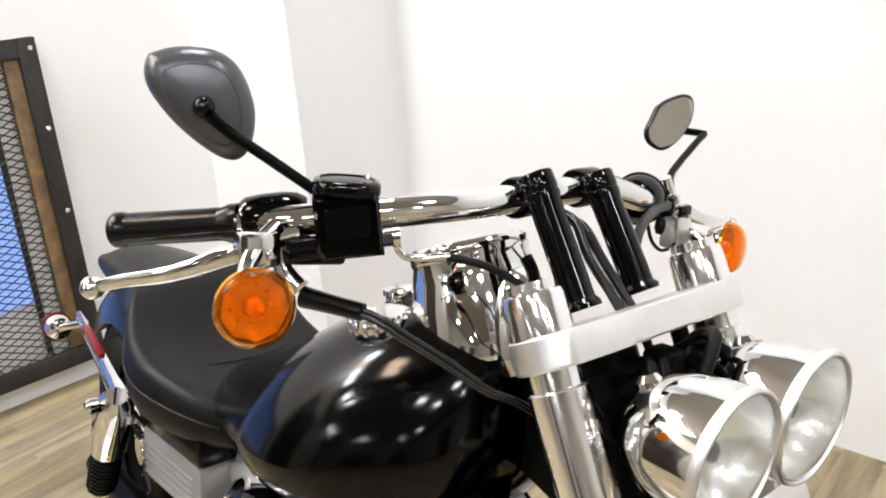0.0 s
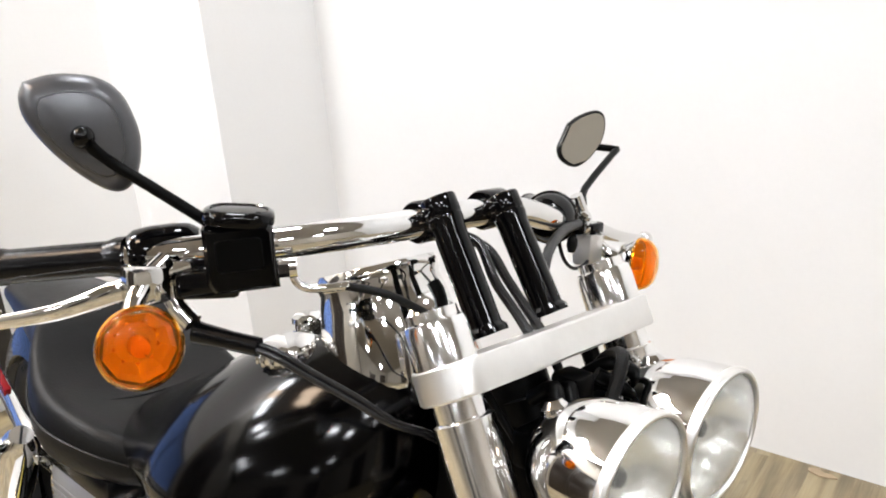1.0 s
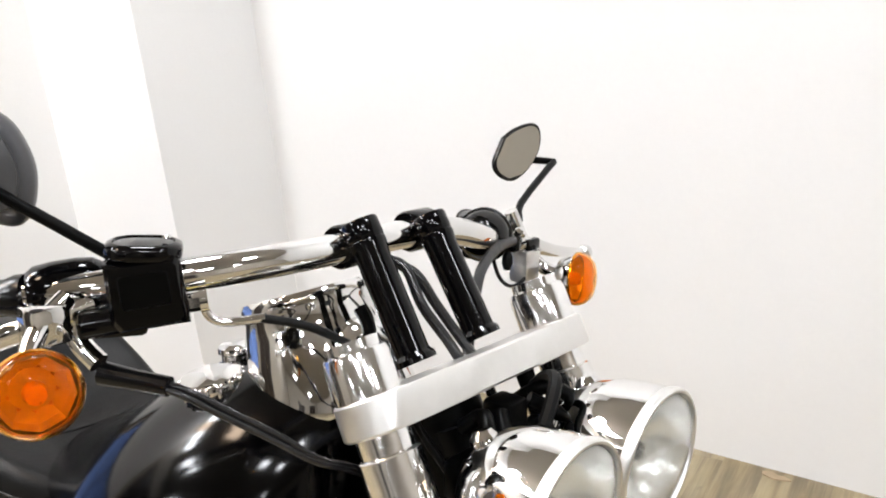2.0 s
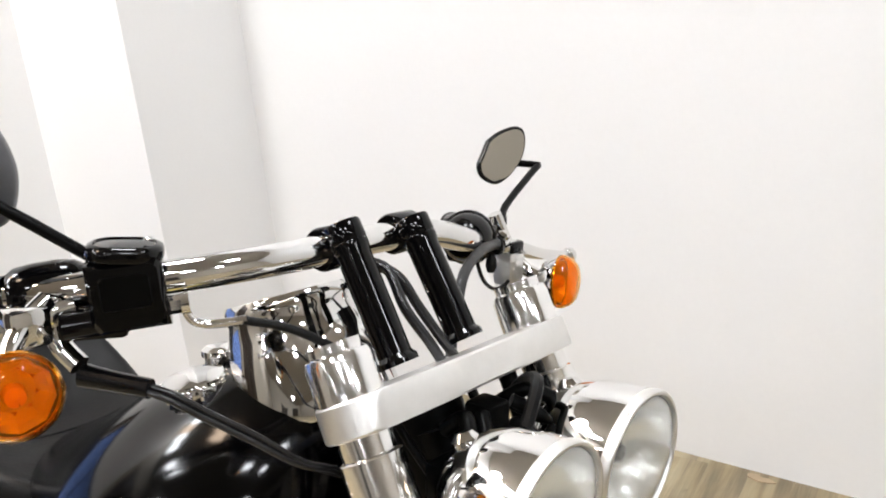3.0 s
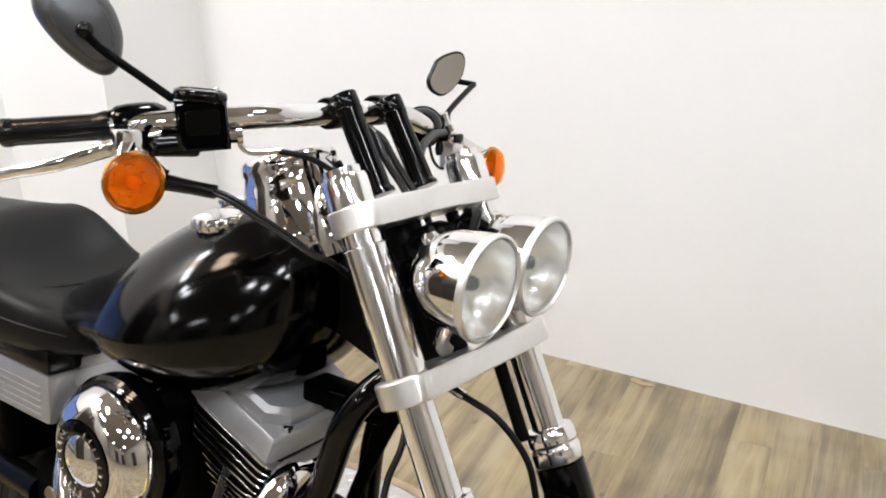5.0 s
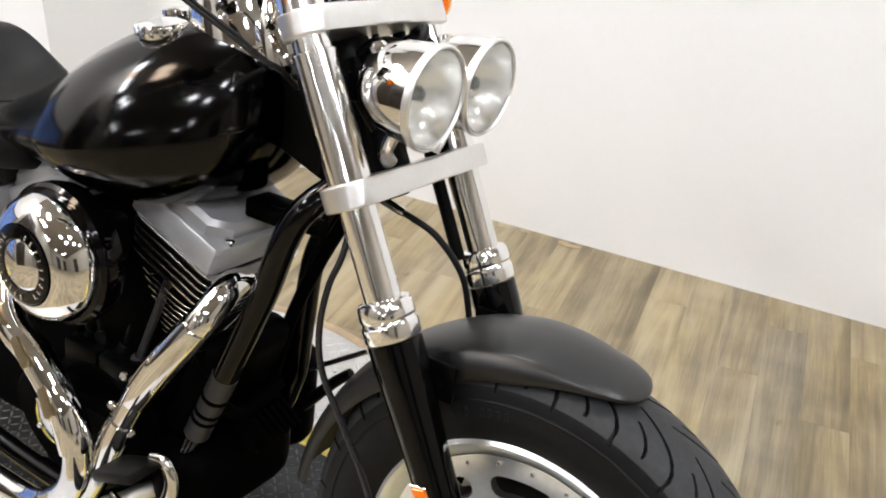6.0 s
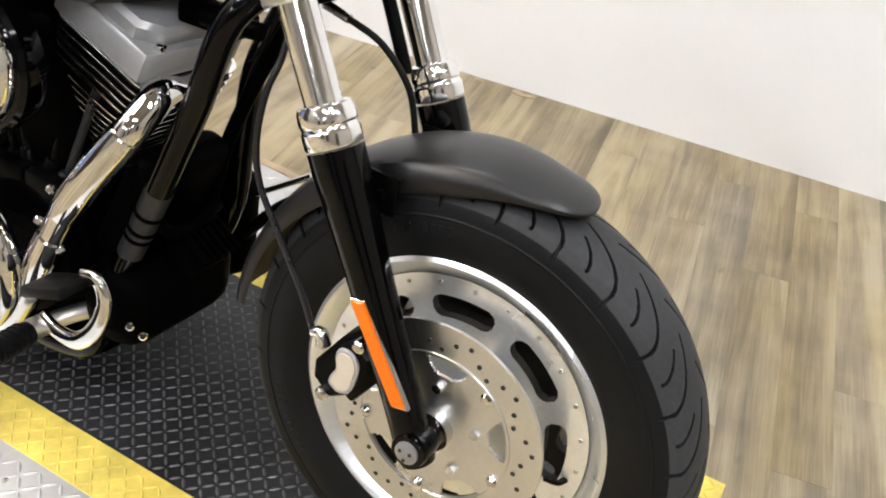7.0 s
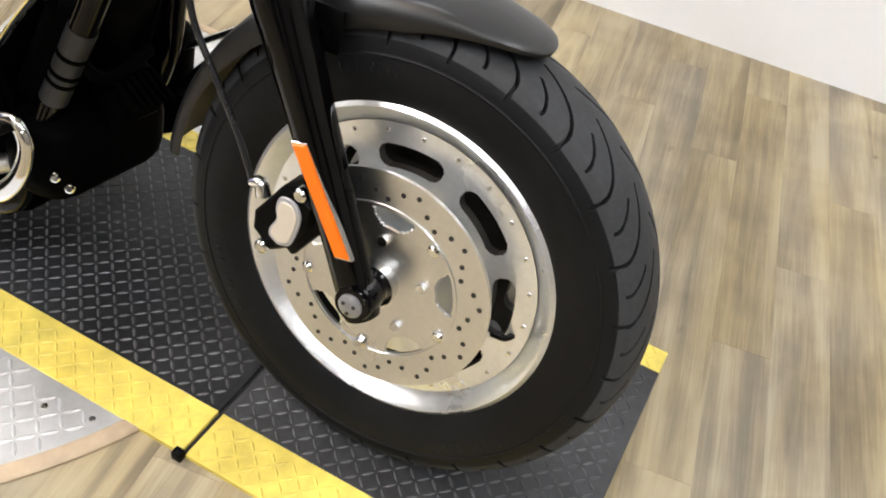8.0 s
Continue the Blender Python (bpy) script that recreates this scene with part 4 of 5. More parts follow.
def seat():
    # along the seat: place, underside, rim, dish floor, half width
    st = [(-0.862, 0.672, 0.690, 0.692, 0.045), (-0.872, 0.667, 0.702, 0.704, 0.085), (-0.89, 0.664, 0.717, 0.716, 0.112), (-0.92, 0.662, 0.733, 0.728, 0.138), (-0.96, 0.661, 0.745, 0.734, 0.157), (-1.02, 0.660, 0.757, 0.736, 0.171),
          (-1.07, 0.661, 0.770, 0.744, 0.174), (-1.11, 0.664, 0.788, 0.763, 0.170), (-1.15, 0.670, 0.812, 0.798, 0.156), (-1.18, 0.678, 0.825, 0.822, 0.142), (-1.22, 0.695, 0.828, 0.835, 0.126), (-1.28, 0.72, 0.815, 0.832, 0.112),
          (-1.36, 0.745, 0.806, 0.823, 0.104), (-1.46, 0.76, 0.797, 0.812, 0.094), (-1.55, 0.765, 0.787, 0.798, 0.080), (-1.58, 0.77, 0.780, 0.786, 0.050)]
    rings, edge = [], []
    for x, zb, ze, zm, w in smooth_line(st, 5):
        h, d = ze - zb, ze - zm
        half = [(-0.70, zb), (-0.90, zb + 0.06 * h), (-0.985, zb + 0.30 * h), (-1.0, zb + 0.55 * h), (-0.985, zb + 0.80 * h), (-0.945, zb + 0.94 * h), (-0.87, ze), (-0.76, ze - 0.10 * d), (-0.60, ze - 0.38 * d), (-0.40, ze - 0.74 * d), (-0.2, ze - 0.95 * d), (0, zm)]
        loop = half + [(-u, z) for u, z in half[-2::-1]]
        yc = 0.105 * max(0.0, -1.06 - x)          # the tail lies further round
        rings.append([(x, yc + p[0] * w * (0.75 if p[0] > 0 else 1.0), p[1]) for p in smooth_line([(u, z, 0) for u, z in loop], 3)])
        edge.append((x, yc, w, zb + 0.60 * h))
    st_ = part("seat", loft(rings), LEATHER, bike, "black vinyl bucket seat with stitched edge", 80)
    for sd in (-1, 1):
        part("seam", tube([(x, yc + sd * ((0.75 if sd > 0 else 1.0) * w + 0.0006), z) for x, yc, w, z in edge[12:48:3]], 0.0022, 6, 4), LEATHER, st_)
    # stitched line across the dish
    part("seam", tube([(-1.02, (0.112 if u > 0 else 0.150) * u, 0.737 + 0.021 * u * u) for u in np.linspace(-0.9, 0.9, 9)], 0.0016, 6, 3), LEATHER, st_)


seat()

# ---- engine ----
CRANK = vec((-0.70, 0, 0.30))


def cylinder(tilt, drop=0.0):
    d = unit((math.sin(radians(tilt)), 0, math.cos(radians(tilt))))
    across = vec((0, 1, 0))
    along = np.cross(across, d)
    cyl = part("cylinder", lathe([(0, 0.12), (0.050, 0.12), (0.056, 0.31), (0, 0.31)], CRANK, d, 28), BLACK_METAL, bike, "black finned engine cylinder", 30)
    for k in range(9):
        h, r = 0.180 + 0.0125 * k, 0.058 + 0.003 * k
        fin = part("cooling_fin", moved(plate(rounded(2 * r * 0.98, 2 * r, 0.045), 0.0045, Matrix(), 0.0012), frame_of(CRANK + d * h, along, d)), BLACK_METAL, cyl, "", 30)
        part("machined_edge", moved(plate(rounded(2 * r * 0.985, 2 * r + 0.002, 0.045), 0.0016, Matrix(), 0.0003), frame_of(CRANK + d * (h + 0.0018), along, d)), POLISHED, cyl, "bright machined fin edge", 30)
    part("cylinder_head", block(CRANK + d * 0.34, (0.15, 0.15, 0.09), 0.01, frame_of((0, 0, 0), along, d)), BLACK_METAL, cyl, "black finned cylinder head", 30)
    for k in range(5):
        h = 0.302 + 0.0145 * k
        part("cooling_fin", moved(plate(rounded(0.176 + 0.003 * k, 0.176 + 0.003 * k, 0.03), 0.0055, Matrix(), 0.0015), frame_of(CRANK + d * h, along, d)), BLACK_METAL, cyl, "", 30)
        part("machined_edge", moved(plate(rounded(0.1775 + 0.003 * k, 0.1775 + 0.003 * k, 0.03), 0.0018, Matrix(), 0.0003), frame_of(CRANK + d * (h + 0.002), along, d)), POLISHED, cyl, "bright machined fin edge", 30)
    # rocker box in two stepped lifts
    rk = part("rocker_box", merge(
        moved(plate([(-0.088, -0.094), (0.072, -0.094), (0.076, -0.085), (0.076, 0.085), (0.072, 0.094), (-0.088, 0.094), (-0.092, 0.085), (-0.092, -0.085)], 0.045, Matrix(), 0.005), frame_of(CRANK + d * (0.402 - drop), along, d)),
        moved(plate([(-0.086, -0.084), (0.030, -0.084), (0.055, -0.055), (0.055, 0.055), (0.030, 0.084), (-0.086, 0.084)], 0.034, Matrix(), 0.008), frame_of(CRANK + d * (0.433 - drop) + along * 0.006, along, d))), SILVER_PAINT, cyl, "silver rocker box")
    for u in (-0.075, 0.064):
        for v in (-0.062, 0.062):
            part("bolt", lathe([(0, 0), (0.008, 0), (0.008, 0.007), (0.005, 0.009), (0, 0.009)], CRANK + d * (0.424 - drop) + along * u + across * v, d, 12), CHROME, rk)
    return d, along


fd, fal = cylinder(21.5, 0.016)
rd, ral = cylinder(-23.5, 0.034)
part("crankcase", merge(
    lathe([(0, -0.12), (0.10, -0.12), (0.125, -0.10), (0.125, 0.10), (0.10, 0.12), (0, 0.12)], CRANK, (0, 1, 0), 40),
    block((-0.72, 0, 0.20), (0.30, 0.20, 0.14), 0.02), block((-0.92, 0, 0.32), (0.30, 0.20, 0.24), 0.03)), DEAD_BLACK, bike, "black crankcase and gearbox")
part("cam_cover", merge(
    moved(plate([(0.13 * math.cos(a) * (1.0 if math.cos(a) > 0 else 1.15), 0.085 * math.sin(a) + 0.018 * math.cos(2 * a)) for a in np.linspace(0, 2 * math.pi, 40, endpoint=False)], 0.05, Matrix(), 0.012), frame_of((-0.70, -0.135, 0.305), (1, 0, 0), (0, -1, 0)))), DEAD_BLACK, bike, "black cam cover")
point = part("timer_cover", lathe([(0, 0), (0.048, 0), (0.048, 0.006), (0.042, 0.011), (0.02, 0.013), (0, 0.013)], (-0.735, -0.16, 0.315), (0, -1, 0), 36), CHROME, bike, "chrome timer cover")
for k in range(5):
    part("bolt", lathe([(0, 0), (0.004, 0), (0.004, 0.003), (0, 0.003)], (-0.735 + 0.04 * math.cos(k * 1.256), -0.171, 0.315 + 0.04 * math.sin(k * 1.256)), (0, -1, 0), 8), POLISHED, point)
for d, al, q in ((fd, fal, 1), (rd, ral, -1)):
    for o in (-0.02, 0.022):
        a = CRANK + vec((0.035 * q, -0.085, 0.11)) + al * o * 0.7
        b = CRANK + d * 0.345 + vec((0, -0.062, 0)) + al * (o - 0.03 * q)
        part("pushrod_tube", merge(tube([a, b], 0.0065, 14, 1), lathe([(0, 0), (0.013, 0), (0.013, 0.02), (0.010, 0.026), (0, 0.026)], a, unit(b - a), 16)), GREY_SLEEVE if (q > 0 and o > 0) else BLACK_METAL, bike, "slim pushrod tube")
    part("lifter_block", block(CRANK + vec((0.04 * q, -0.10, 0.10)), (0.075, 0.035, 0.05), 0.006), BLACK_METAL, bike, "black lifter block")

# air cleaner
AC = vec((-0.685, -0.185, 0.613))
an = unit((0, -1, 0))
air = part("air_cleaner", lathe([(0, -0.03), (0.085, -0.03), (0.099, -0.026), (0.103, -0.010), (0.103, 0.006), (0.098, 0.012)], AC, an, 56), GLOSS_BLACK, bike, "round air cleaner with black backplate")
part("air_cleaner_cover", lathe([(0.091, 0.004), (0.093, 0.014), (0.092, 0.024), (0.086, 0.039), (0.075, 0.050), (0.062, 0.057), (0.058, 0.058), (0.056, 0.055), (0.0, 0.055)], AC, an, 64), CHROME, air, "domed chrome air cleaner cover")
part("badge_ring", band([(0.036, 0.054), (0.056, 0.054), (0.056, 0.060), (0.052, 0.062), (0.038, 0.062), (0.036, 0.060)], AC, an, 48), GLOSS_BLACK, air, "black badge ring")
part("badge_disc", lathe([(0.036, 0.055), (0.036, 0.060), (0.030, 0.064), (0.0, 0.066)], AC, an, 40), CHROME, air, "chrome badge disc")
for k in range(22):
    a = radians(20 + 320 * k / 21 - 70)
    if 8 < k < 12:
        continue
    u = vec((math.cos(a), 0, math.sin(a)))
    part("badge_bar", block(AC + u * 0.046 + an * 0.0625, (0.0075, 0.003, 0.0022), 0.0004, frame_of((0, 0, 0), u, np.cross(u, (0, 1, 0)))), POLISHED, air)
part("intake", tube([AC + vec((0, 0.03, 0)), AC + vec((-0.02, 0.12, -0.01)), (-0.70, 0, 0.55)], 0.04, 16, 4), BLACK_METAL, bike, "black intake tract")


# exhaust
def exhaust(pts, r, label, shield, slots, name="exhaust_pipe"):
    e = part(name, tube(pts, r, 22, 8), CHROME, bike, label, 60)
    for sh in shield:
        part("heat_shield", tube(sh, [r * 1.01] + [r * 1.10] * 5 + [r * 1.01], 22, 8), CHROME, e, "chrome heat shield")
    for c, d in slots:
        c, d = vec(c), unit(d)
        part("shield_slot", moved(plate(rounded(0.052, 0.015, 0.007), 0.004, Matrix(), 0.001), frame_of(c, d, (0.05, -1, 0.35))), BRASS, e, "open slot in the heat shield")
    return e


exhaust([(-0.465, -0.06, 0.605), (-0.446, -0.105, 0.618), (-0.445, -0.135, 0.598), (-0.455, -0.153, 0.572), (-0.500, -0.164, 0.507), (-0.551, -0.167, 0.430), (-0.598, -0.168, 0.342), (-0.640, -0.170, 0.255), (-0.682, -0.175, 0.190), (-0.735, -0.18, 0.14), (-0.82, -0.185, 0.112), (-1.0, -0.19, 0.105), (-1.3, -0.2, 0.12)], 0.0215,
        "chrome front exhaust header", [[(-0.452, -0.155, 0.576), (-0.500, -0.167, 0.507), (-0.551, -0.170, 0.430)], [(-0.575, -0.170, 0.386), (-0.598, -0.171, 0.342), (-0.642, -0.173, 0.252), (-0.690, -0.179, 0.180), (-0.76, -0.184, 0.128), (-0.86, -0.188, 0.11), (-1.0, -0.19, 0.105)]], [])
exhaust([(-0.90, -0.05, 0.60), (-0.875, -0.11, 0.60), (-0.83, -0.165, 0.555), (-0.78, -0.20, 0.495), (-0.71, -0.205, 0.445), (-0.655, -0.205, 0.385), (-0.632, -0.205, 0.32), (-0.655, -0.205, 0.245), (-0.73, -0.205, 0.185), (-0.85, -0.205, 0.175), (-1.1, -0.21, 0.19), (-1.35, -0.215, 0.2)], 0.0225,
        "chrome rear exhaust header", [[(-0.815, -0.18, 0.535), (-0.77, -0.207, 0.487), (-0.715, -0.208, 0.45), (-0.655, -0.208, 0.385), (-0.635, -0.208, 0.325)]],
        [((-0.775, -0.234, 0.512), (0.75, 0, -0.6)), ((-0.715, -0.234, 0.466), (0.75, 0, -0.62)), ((-0.663, -0.234, 0.407), (0.6, 0, -0.8))])

# frame tubes
for s in (-1, 1):
    mid = [(-0.345, -0.098, 0.744), (-0.391, -0.10, 0.621), (-0.454, -0.10, 0.471), (-0.50, -0.10, 0.367)] if s < 0 else [(-0.390, 0.09, 0.744), (-0.462, 0.10, 0.610), (-0.477, 0.10, 0.478), (-0.490, 0.10, 0.365)]
    part("frame_downtube", tube([(-0.30, 0.05 * s, 0.80)] + mid + [(-0.553, 0.105 * s, 0.23), (-0.60, 0.12 * s, 0.16), (-0.9, 0.12 * s, 0.15), (-1.2, 0.12 * s, 0.2)], 0.0185, 16, 6), GLOSS_BLACK, bike, "black frame downtube")
    if s > 0:
        continue
    part("tube_clamp", tube([(-0.450, 0.10 * s, 0.480), (-0.502, 0.10 * s, 0.362)], 0.0195, 16, 1), GREY_SLEEVE if s < 0 else BLACK_METAL, bike, "grey sleeve on the downtube")
    for k in (0.34, 0.58, 0.70):
        bc = vec((-0.450 - 0.052 * k, 0.10 * s, 0.480 - 0.118 * k))
        part("cable_tie", lathe([(0.0190, -0.003), (0.0208, -0.003), (0.0208, 0.003), (0.0190, 0.003)], bc, (-0.42, 0, -0.907), 18, False), DEAD_BLACK, bike, "black cable tie")
part("steering_neck", merge(tube([(-0.285, 0, 0.765), (-0.375, 0, 0.952)], 0.036, 20, 1),
    moved(plate([(0.0, 0.07), (-0.155, 0.045), (-0.155, -0.035), (-0.04, -0.075)], 0.05, Matrix(), 0.008), frame_of((-0.33, 0, 0.845), (1, 0, 0), (0, -1, 0)))), BLACK_METAL, bike, "black steering neck and gusset")
part("frame_backbone", tube([(-0.33, 0, 0.86), (-0.5, 0, 0.80), (-0.8, 0, 0.74), (-1.1, 0, 0.62)], 0.025, 16, 5), BLACK_METAL, bike, "black frame backbone")
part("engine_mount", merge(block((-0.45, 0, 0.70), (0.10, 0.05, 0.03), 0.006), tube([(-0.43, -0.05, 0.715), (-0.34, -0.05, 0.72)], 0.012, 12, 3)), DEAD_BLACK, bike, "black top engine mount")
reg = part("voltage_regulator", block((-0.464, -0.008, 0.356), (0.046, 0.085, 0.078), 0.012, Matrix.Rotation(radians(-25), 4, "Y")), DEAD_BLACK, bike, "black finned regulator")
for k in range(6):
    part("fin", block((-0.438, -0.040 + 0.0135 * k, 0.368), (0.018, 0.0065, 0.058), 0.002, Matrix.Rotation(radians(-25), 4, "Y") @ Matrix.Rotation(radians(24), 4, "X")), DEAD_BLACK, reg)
part("shift_rod", tube([(-0.506, 0.16, 0.361), (-0.386, 0.16, 0.443)], 0.0055, 10, 1), POLISHED, bike, "thin bright shift rod")
part("shift_arm", tube([(-0.53, 0.15, 0.27), (-0.495, 0.16, 0.305), (-0.451, 0.16, 0.356), (-0.42, 0.165, 0.385)], [0.014, 0.011, 0.010, 0.009], 12, 4), BLACK_METAL, bike, "black shift arm")
part("oil_filter", lathe([(0, 0), (0.038, 0), (0.038, 0.085), (0.032, 0.092), (0, 0.093)], (-0.56, -0.02, 0.26), (1, 0, 0.15), 28), GLOSS_BLACK, bike, "black oil filter")
for dy, dz in ((0.0, 0.0), (0.0056, 0.002)):
    part("throttle_cable", tube([(-0.486, -0.259 + dy, 1.017 + dz), (-0.436, -0.232 + dy, 1.011 + dz), (-0.413, -0.203 + dy, 0.988 + dz), (-0.393, -0.172 + dy, 0.963 + dz), (-0.378, -0.146 + dy, 0.941), (-0.371, -0.118 + dy, 0.926), (-0.376, -0.08 + dy, 0.90)], 0.0027, 10, 6), CABLE, bike, "black throttle cable")
part("cable_sleeve", tube([(-0.488, -0.256, 1.019), (-0.462, -0.243, 1.016), (-0.439, -0.230, 1.013)], [0.0095, 0.008, 0.0078], 12, 4), BLACK_PLASTIC, bike, "black cable sleeve")
for line in ([(-0.415, -0.022, 1.074), (-0.393, -0.010, 1.064), (-0.378, 0.001, 1.036), (-0.364, 0.012, 1.010), (-0.352, 0.024, 0.985), (-0.335, 0.03, 0.95)], [(-0.42, -0.03, 1.078), (-0.400, -0.016, 1.070), (-0.380, -0.015, 1.038), (-0.362, 0.000, 1.004), (-0.345, 0.012, 0.97)]):
    part("wiring", tube(line, 0.0048, 10, 6), CABLE, bike, "black cable between the risers")
part("cable_elbow", tube([(-0.512, -0.262, 1.062), (-0.509, -0.262, 1.042), (-0.492, -0.256, 1.026)], 0.0085, 12, 4), CHROME, bike, "chrome throttle cable elbow")

# black clutter in front of and beside the engine
part("horn", merge(lathe([(0, -0.03), (0.03, -0.028), (0.055, -0.012), (0.06, 0.0), (0.052, 0.008), (0.02, 0.012), (0, 0.012)], (-0.63, 0.17, 0.58), (0, 1, 0), 28)), DEAD_BLACK, bike, "black side horn")
part("primary_cover", merge(block((-0.76, 0.165, 0.30), (0.52, 0.08, 0.20), 0.035, None, 4)), DEAD_BLACK, bike, "black primary case cover")
for r, pts in ((0.011, [(-0.36, 0.06, 0.74), (-0.425, 0.065, 0.62), (-0.475, 0.065, 0.50), (-0.49, 0.05, 0.40)]), (0.010, [(-0.50, -0.10, 0.50), (-0.47, -0.09, 0.43), (-0.45, -0.06, 0.40), (-0.45, 0.02, 0.42)])):
    part("hose", tube(pts, r, 12, 5), DEAD_BLACK, bike, "black hose")
for p in ((-0.465, -0.135, 0.27), (-0.445, -0.13, 0.26), (-0.60, -0.17, 0.40), (-0.56, -0.17, 0.37), (-0.585, -0.16, 0.45)):
    part("bolt", lathe([(0, 0), (0.0065, 0), (0.0065, 0.006), (0.004, 0.008), (0, 0.008)], p, (0.5, -0.8, 0.3), 10), CHROME, bike, "bright bolt head")

# foot controls
peg = part("foot_peg", tube([(-0.594, -0.205, 0.230), (-0.573, -0.335, 0.243)], [0.018, 0.019], 18, 4), RUBBER, bike, "ribbed black rubber foot peg")
for k in range(11):
    part("peg_rib", band([(0.018, 0.0), (0.021, 0.001), (0.021, 0.004), (0.018, 0.005)], (-0.592 + 0.0018 * k, -0.215 - 0.0105 * k, 0.2310 + 0.00105 * k), (0.16, -1, 0.1), 16), RUBBER, peg)
part("peg_bracket", merge(lathe([(0, -0.014), (0.017, -0.014), (0.017, 0.014), (0, 0.014)], (-0.598, -0.192, 0.228), (0, 1, 0), 20), tube([(-0.597, -0.19, 0.228), (-0.585, -0.15, 0.235), (-0.57, -0.12, 0.24)], 0.014, 12, 4)), SATIN_ALU, bike, "silver foot peg bracket")
part("brake_pedal", merge(tube([(-0.595, -0.178, 0.248), (-0.56, -0.182, 0.238), (-0.515, -0.185, 0.245), (-0.478, -0.185, 0.285), (-0.462, -0.185, 0.335), (-0.475, -0.185, 0.365), (-0.50, -0.185, 0.362)], [0.010, 0.013, 0.014, 0.013, 0.012, 0.011, 0.010], 14, 6, 0.7)), CHROME, bike, "chrome brake pedal")
part("pedal_pad", block((-0.535, -0.20, 0.335), (0.085, 0.06, 0.018), 0.006, Matrix.Rotation(radians(-22), 4, "Y")), RUBBER, bike, "black pedal rubber")
# rounded blocks for black engine parts and the shade among them
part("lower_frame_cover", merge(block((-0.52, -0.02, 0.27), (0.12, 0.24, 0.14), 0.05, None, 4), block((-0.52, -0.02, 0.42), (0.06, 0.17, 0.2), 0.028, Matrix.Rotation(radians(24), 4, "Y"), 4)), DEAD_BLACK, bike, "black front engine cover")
# added block that darkens the gap between the cylinders, in place of shade
part("gap_filler", block((-0.70, 0.0, 0.52), (0.17, 0.17, 0.26), 0.04, None, 4), DEAD_BLACK, bike, "black filler block in place of shade between the cylinders")
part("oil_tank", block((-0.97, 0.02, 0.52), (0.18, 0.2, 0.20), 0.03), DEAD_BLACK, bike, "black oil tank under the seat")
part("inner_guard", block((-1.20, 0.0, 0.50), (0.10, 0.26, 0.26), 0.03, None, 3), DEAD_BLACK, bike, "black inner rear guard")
part("side_stand", tube([(-0.86, 0.10, 0.17), (-0.86, 0.17, 0.08), (-0.85, 0.245, 0.028)], [0.013, 0.012, 0.011], 12, 4), BLACK_METAL, bike, "black side stand")

# rear of the machine; the bars stand a little off straight, so it lies a few degrees further round
REAR = Matrix.Translation((-0.70, 0, 0)) @ Matrix.Rotation(radians(-6.0), 4, "Z") @ Matrix.Translation((0.70, 0, 0))
forward = set(bike.children)
rear_wheel = wheel((-1.62, 0, 0.3155), 0.322, 0.088, 0.2165, "rear_wheel", (), na=420, alloy=BLACK_METAL, cols=31)


def rear_fender():
    c = vec((-1.62, 0, 0.3155))
    rings = []
    for d in np.linspace(12, 150, 28):
        a = radians(d)
        R = 0.375
        w = 0.105
        out = [(w * u, R - 0.035 * abs(u) ** 2.5 - (0.05 * max(0, (abs(u) - 0.85) / 0.15))) for u in np.linspace(-1, 1, 17)]
        o = [c + vec((r * math.cos(a), y, r * math.sin(a))) for y, r in out]
        i = [c + vec(((r - 0.003) * math.cos(a), y * 0.97, (r - 0.003) * math.sin(a))) for y, r in out]
        rings.append(o + i[::-1])
    return part("rear_mudguard", loft(rings), DENIM_BLACK, bike, "satin black rear mudguard", 50)


rear_guard = rear_fender()
for s in (-1, 1):
    part("mudguard_strut", tube([(-1.10, 0.175 * s, 0.612), (-1.22, 0.18 * s, 0.632), (-1.36, 0.172 * s, 0.652), (-1.54, 0.160 * s, 0.672)], [0.006, 0.026, 0.022, 0.012], 12, 5, 0.5), CHROME, bike, "chrome mudguard strut")
    part("red_side_reflector", block((-1.37, 0.178 * s, 0.676), (0.10, 0.012, 0.018), 0.003, Matrix.Rotation(radians(14), 4, "Y")), RED_LENS, bike, "red side reflector")
    a, b = vec((-1.13, 0.212 * s, 0.665)), vec((-1.26, 0.212 * s, 0.45))
    d = unit(b - a)
    sh = part("rear_shock", lathe([(0, -0.012), (0.017, -0.012), (0.024, 0.0), (0.029, 0.012), (0.030, 0.09), (0.028, 0.125), (0.022, 0.13), (0, 0.13)], a, d, 28), CHROME, bike, "chrome shrouded rear shock")
    part("coil_spring", tube([a + d * (0.125 + 0.0011 * k) + 0.0225 * (math.cos(k * 0.628) * basis(d)[0] + math.sin(k * 0.628) * basis(d)[1]) for k in range(101)], 0.0035, 6, 1), BLACK_METAL, sh, "black coil spring")
    part("shock_bolt", lathe([(0, 0), (0.013, 0), (0.013, 0.012), (0.008, 0.017), (0, 0.017)], a + vec((0, 0.028 * s, 0)), (0, s, 0), 16), CHROME, sh)
    signal((-1.60, 0.190 * s, 0.640), (-1, 0.1 * s, 0), "rear_turn_signal", RED_LENS, 0.026, [(-1.575, 0.188 * s, 0.642), (-1.56, 0.175 * s, 0.65), (-1.52, 0.155 * s, 0.664)])
side = part("battery_box", block((-1.028, -0.04, 0.586), (0.19, 0.20, 0.090), 0.012), BATTERY_GREY, bike, "silver ribbed battery cover")
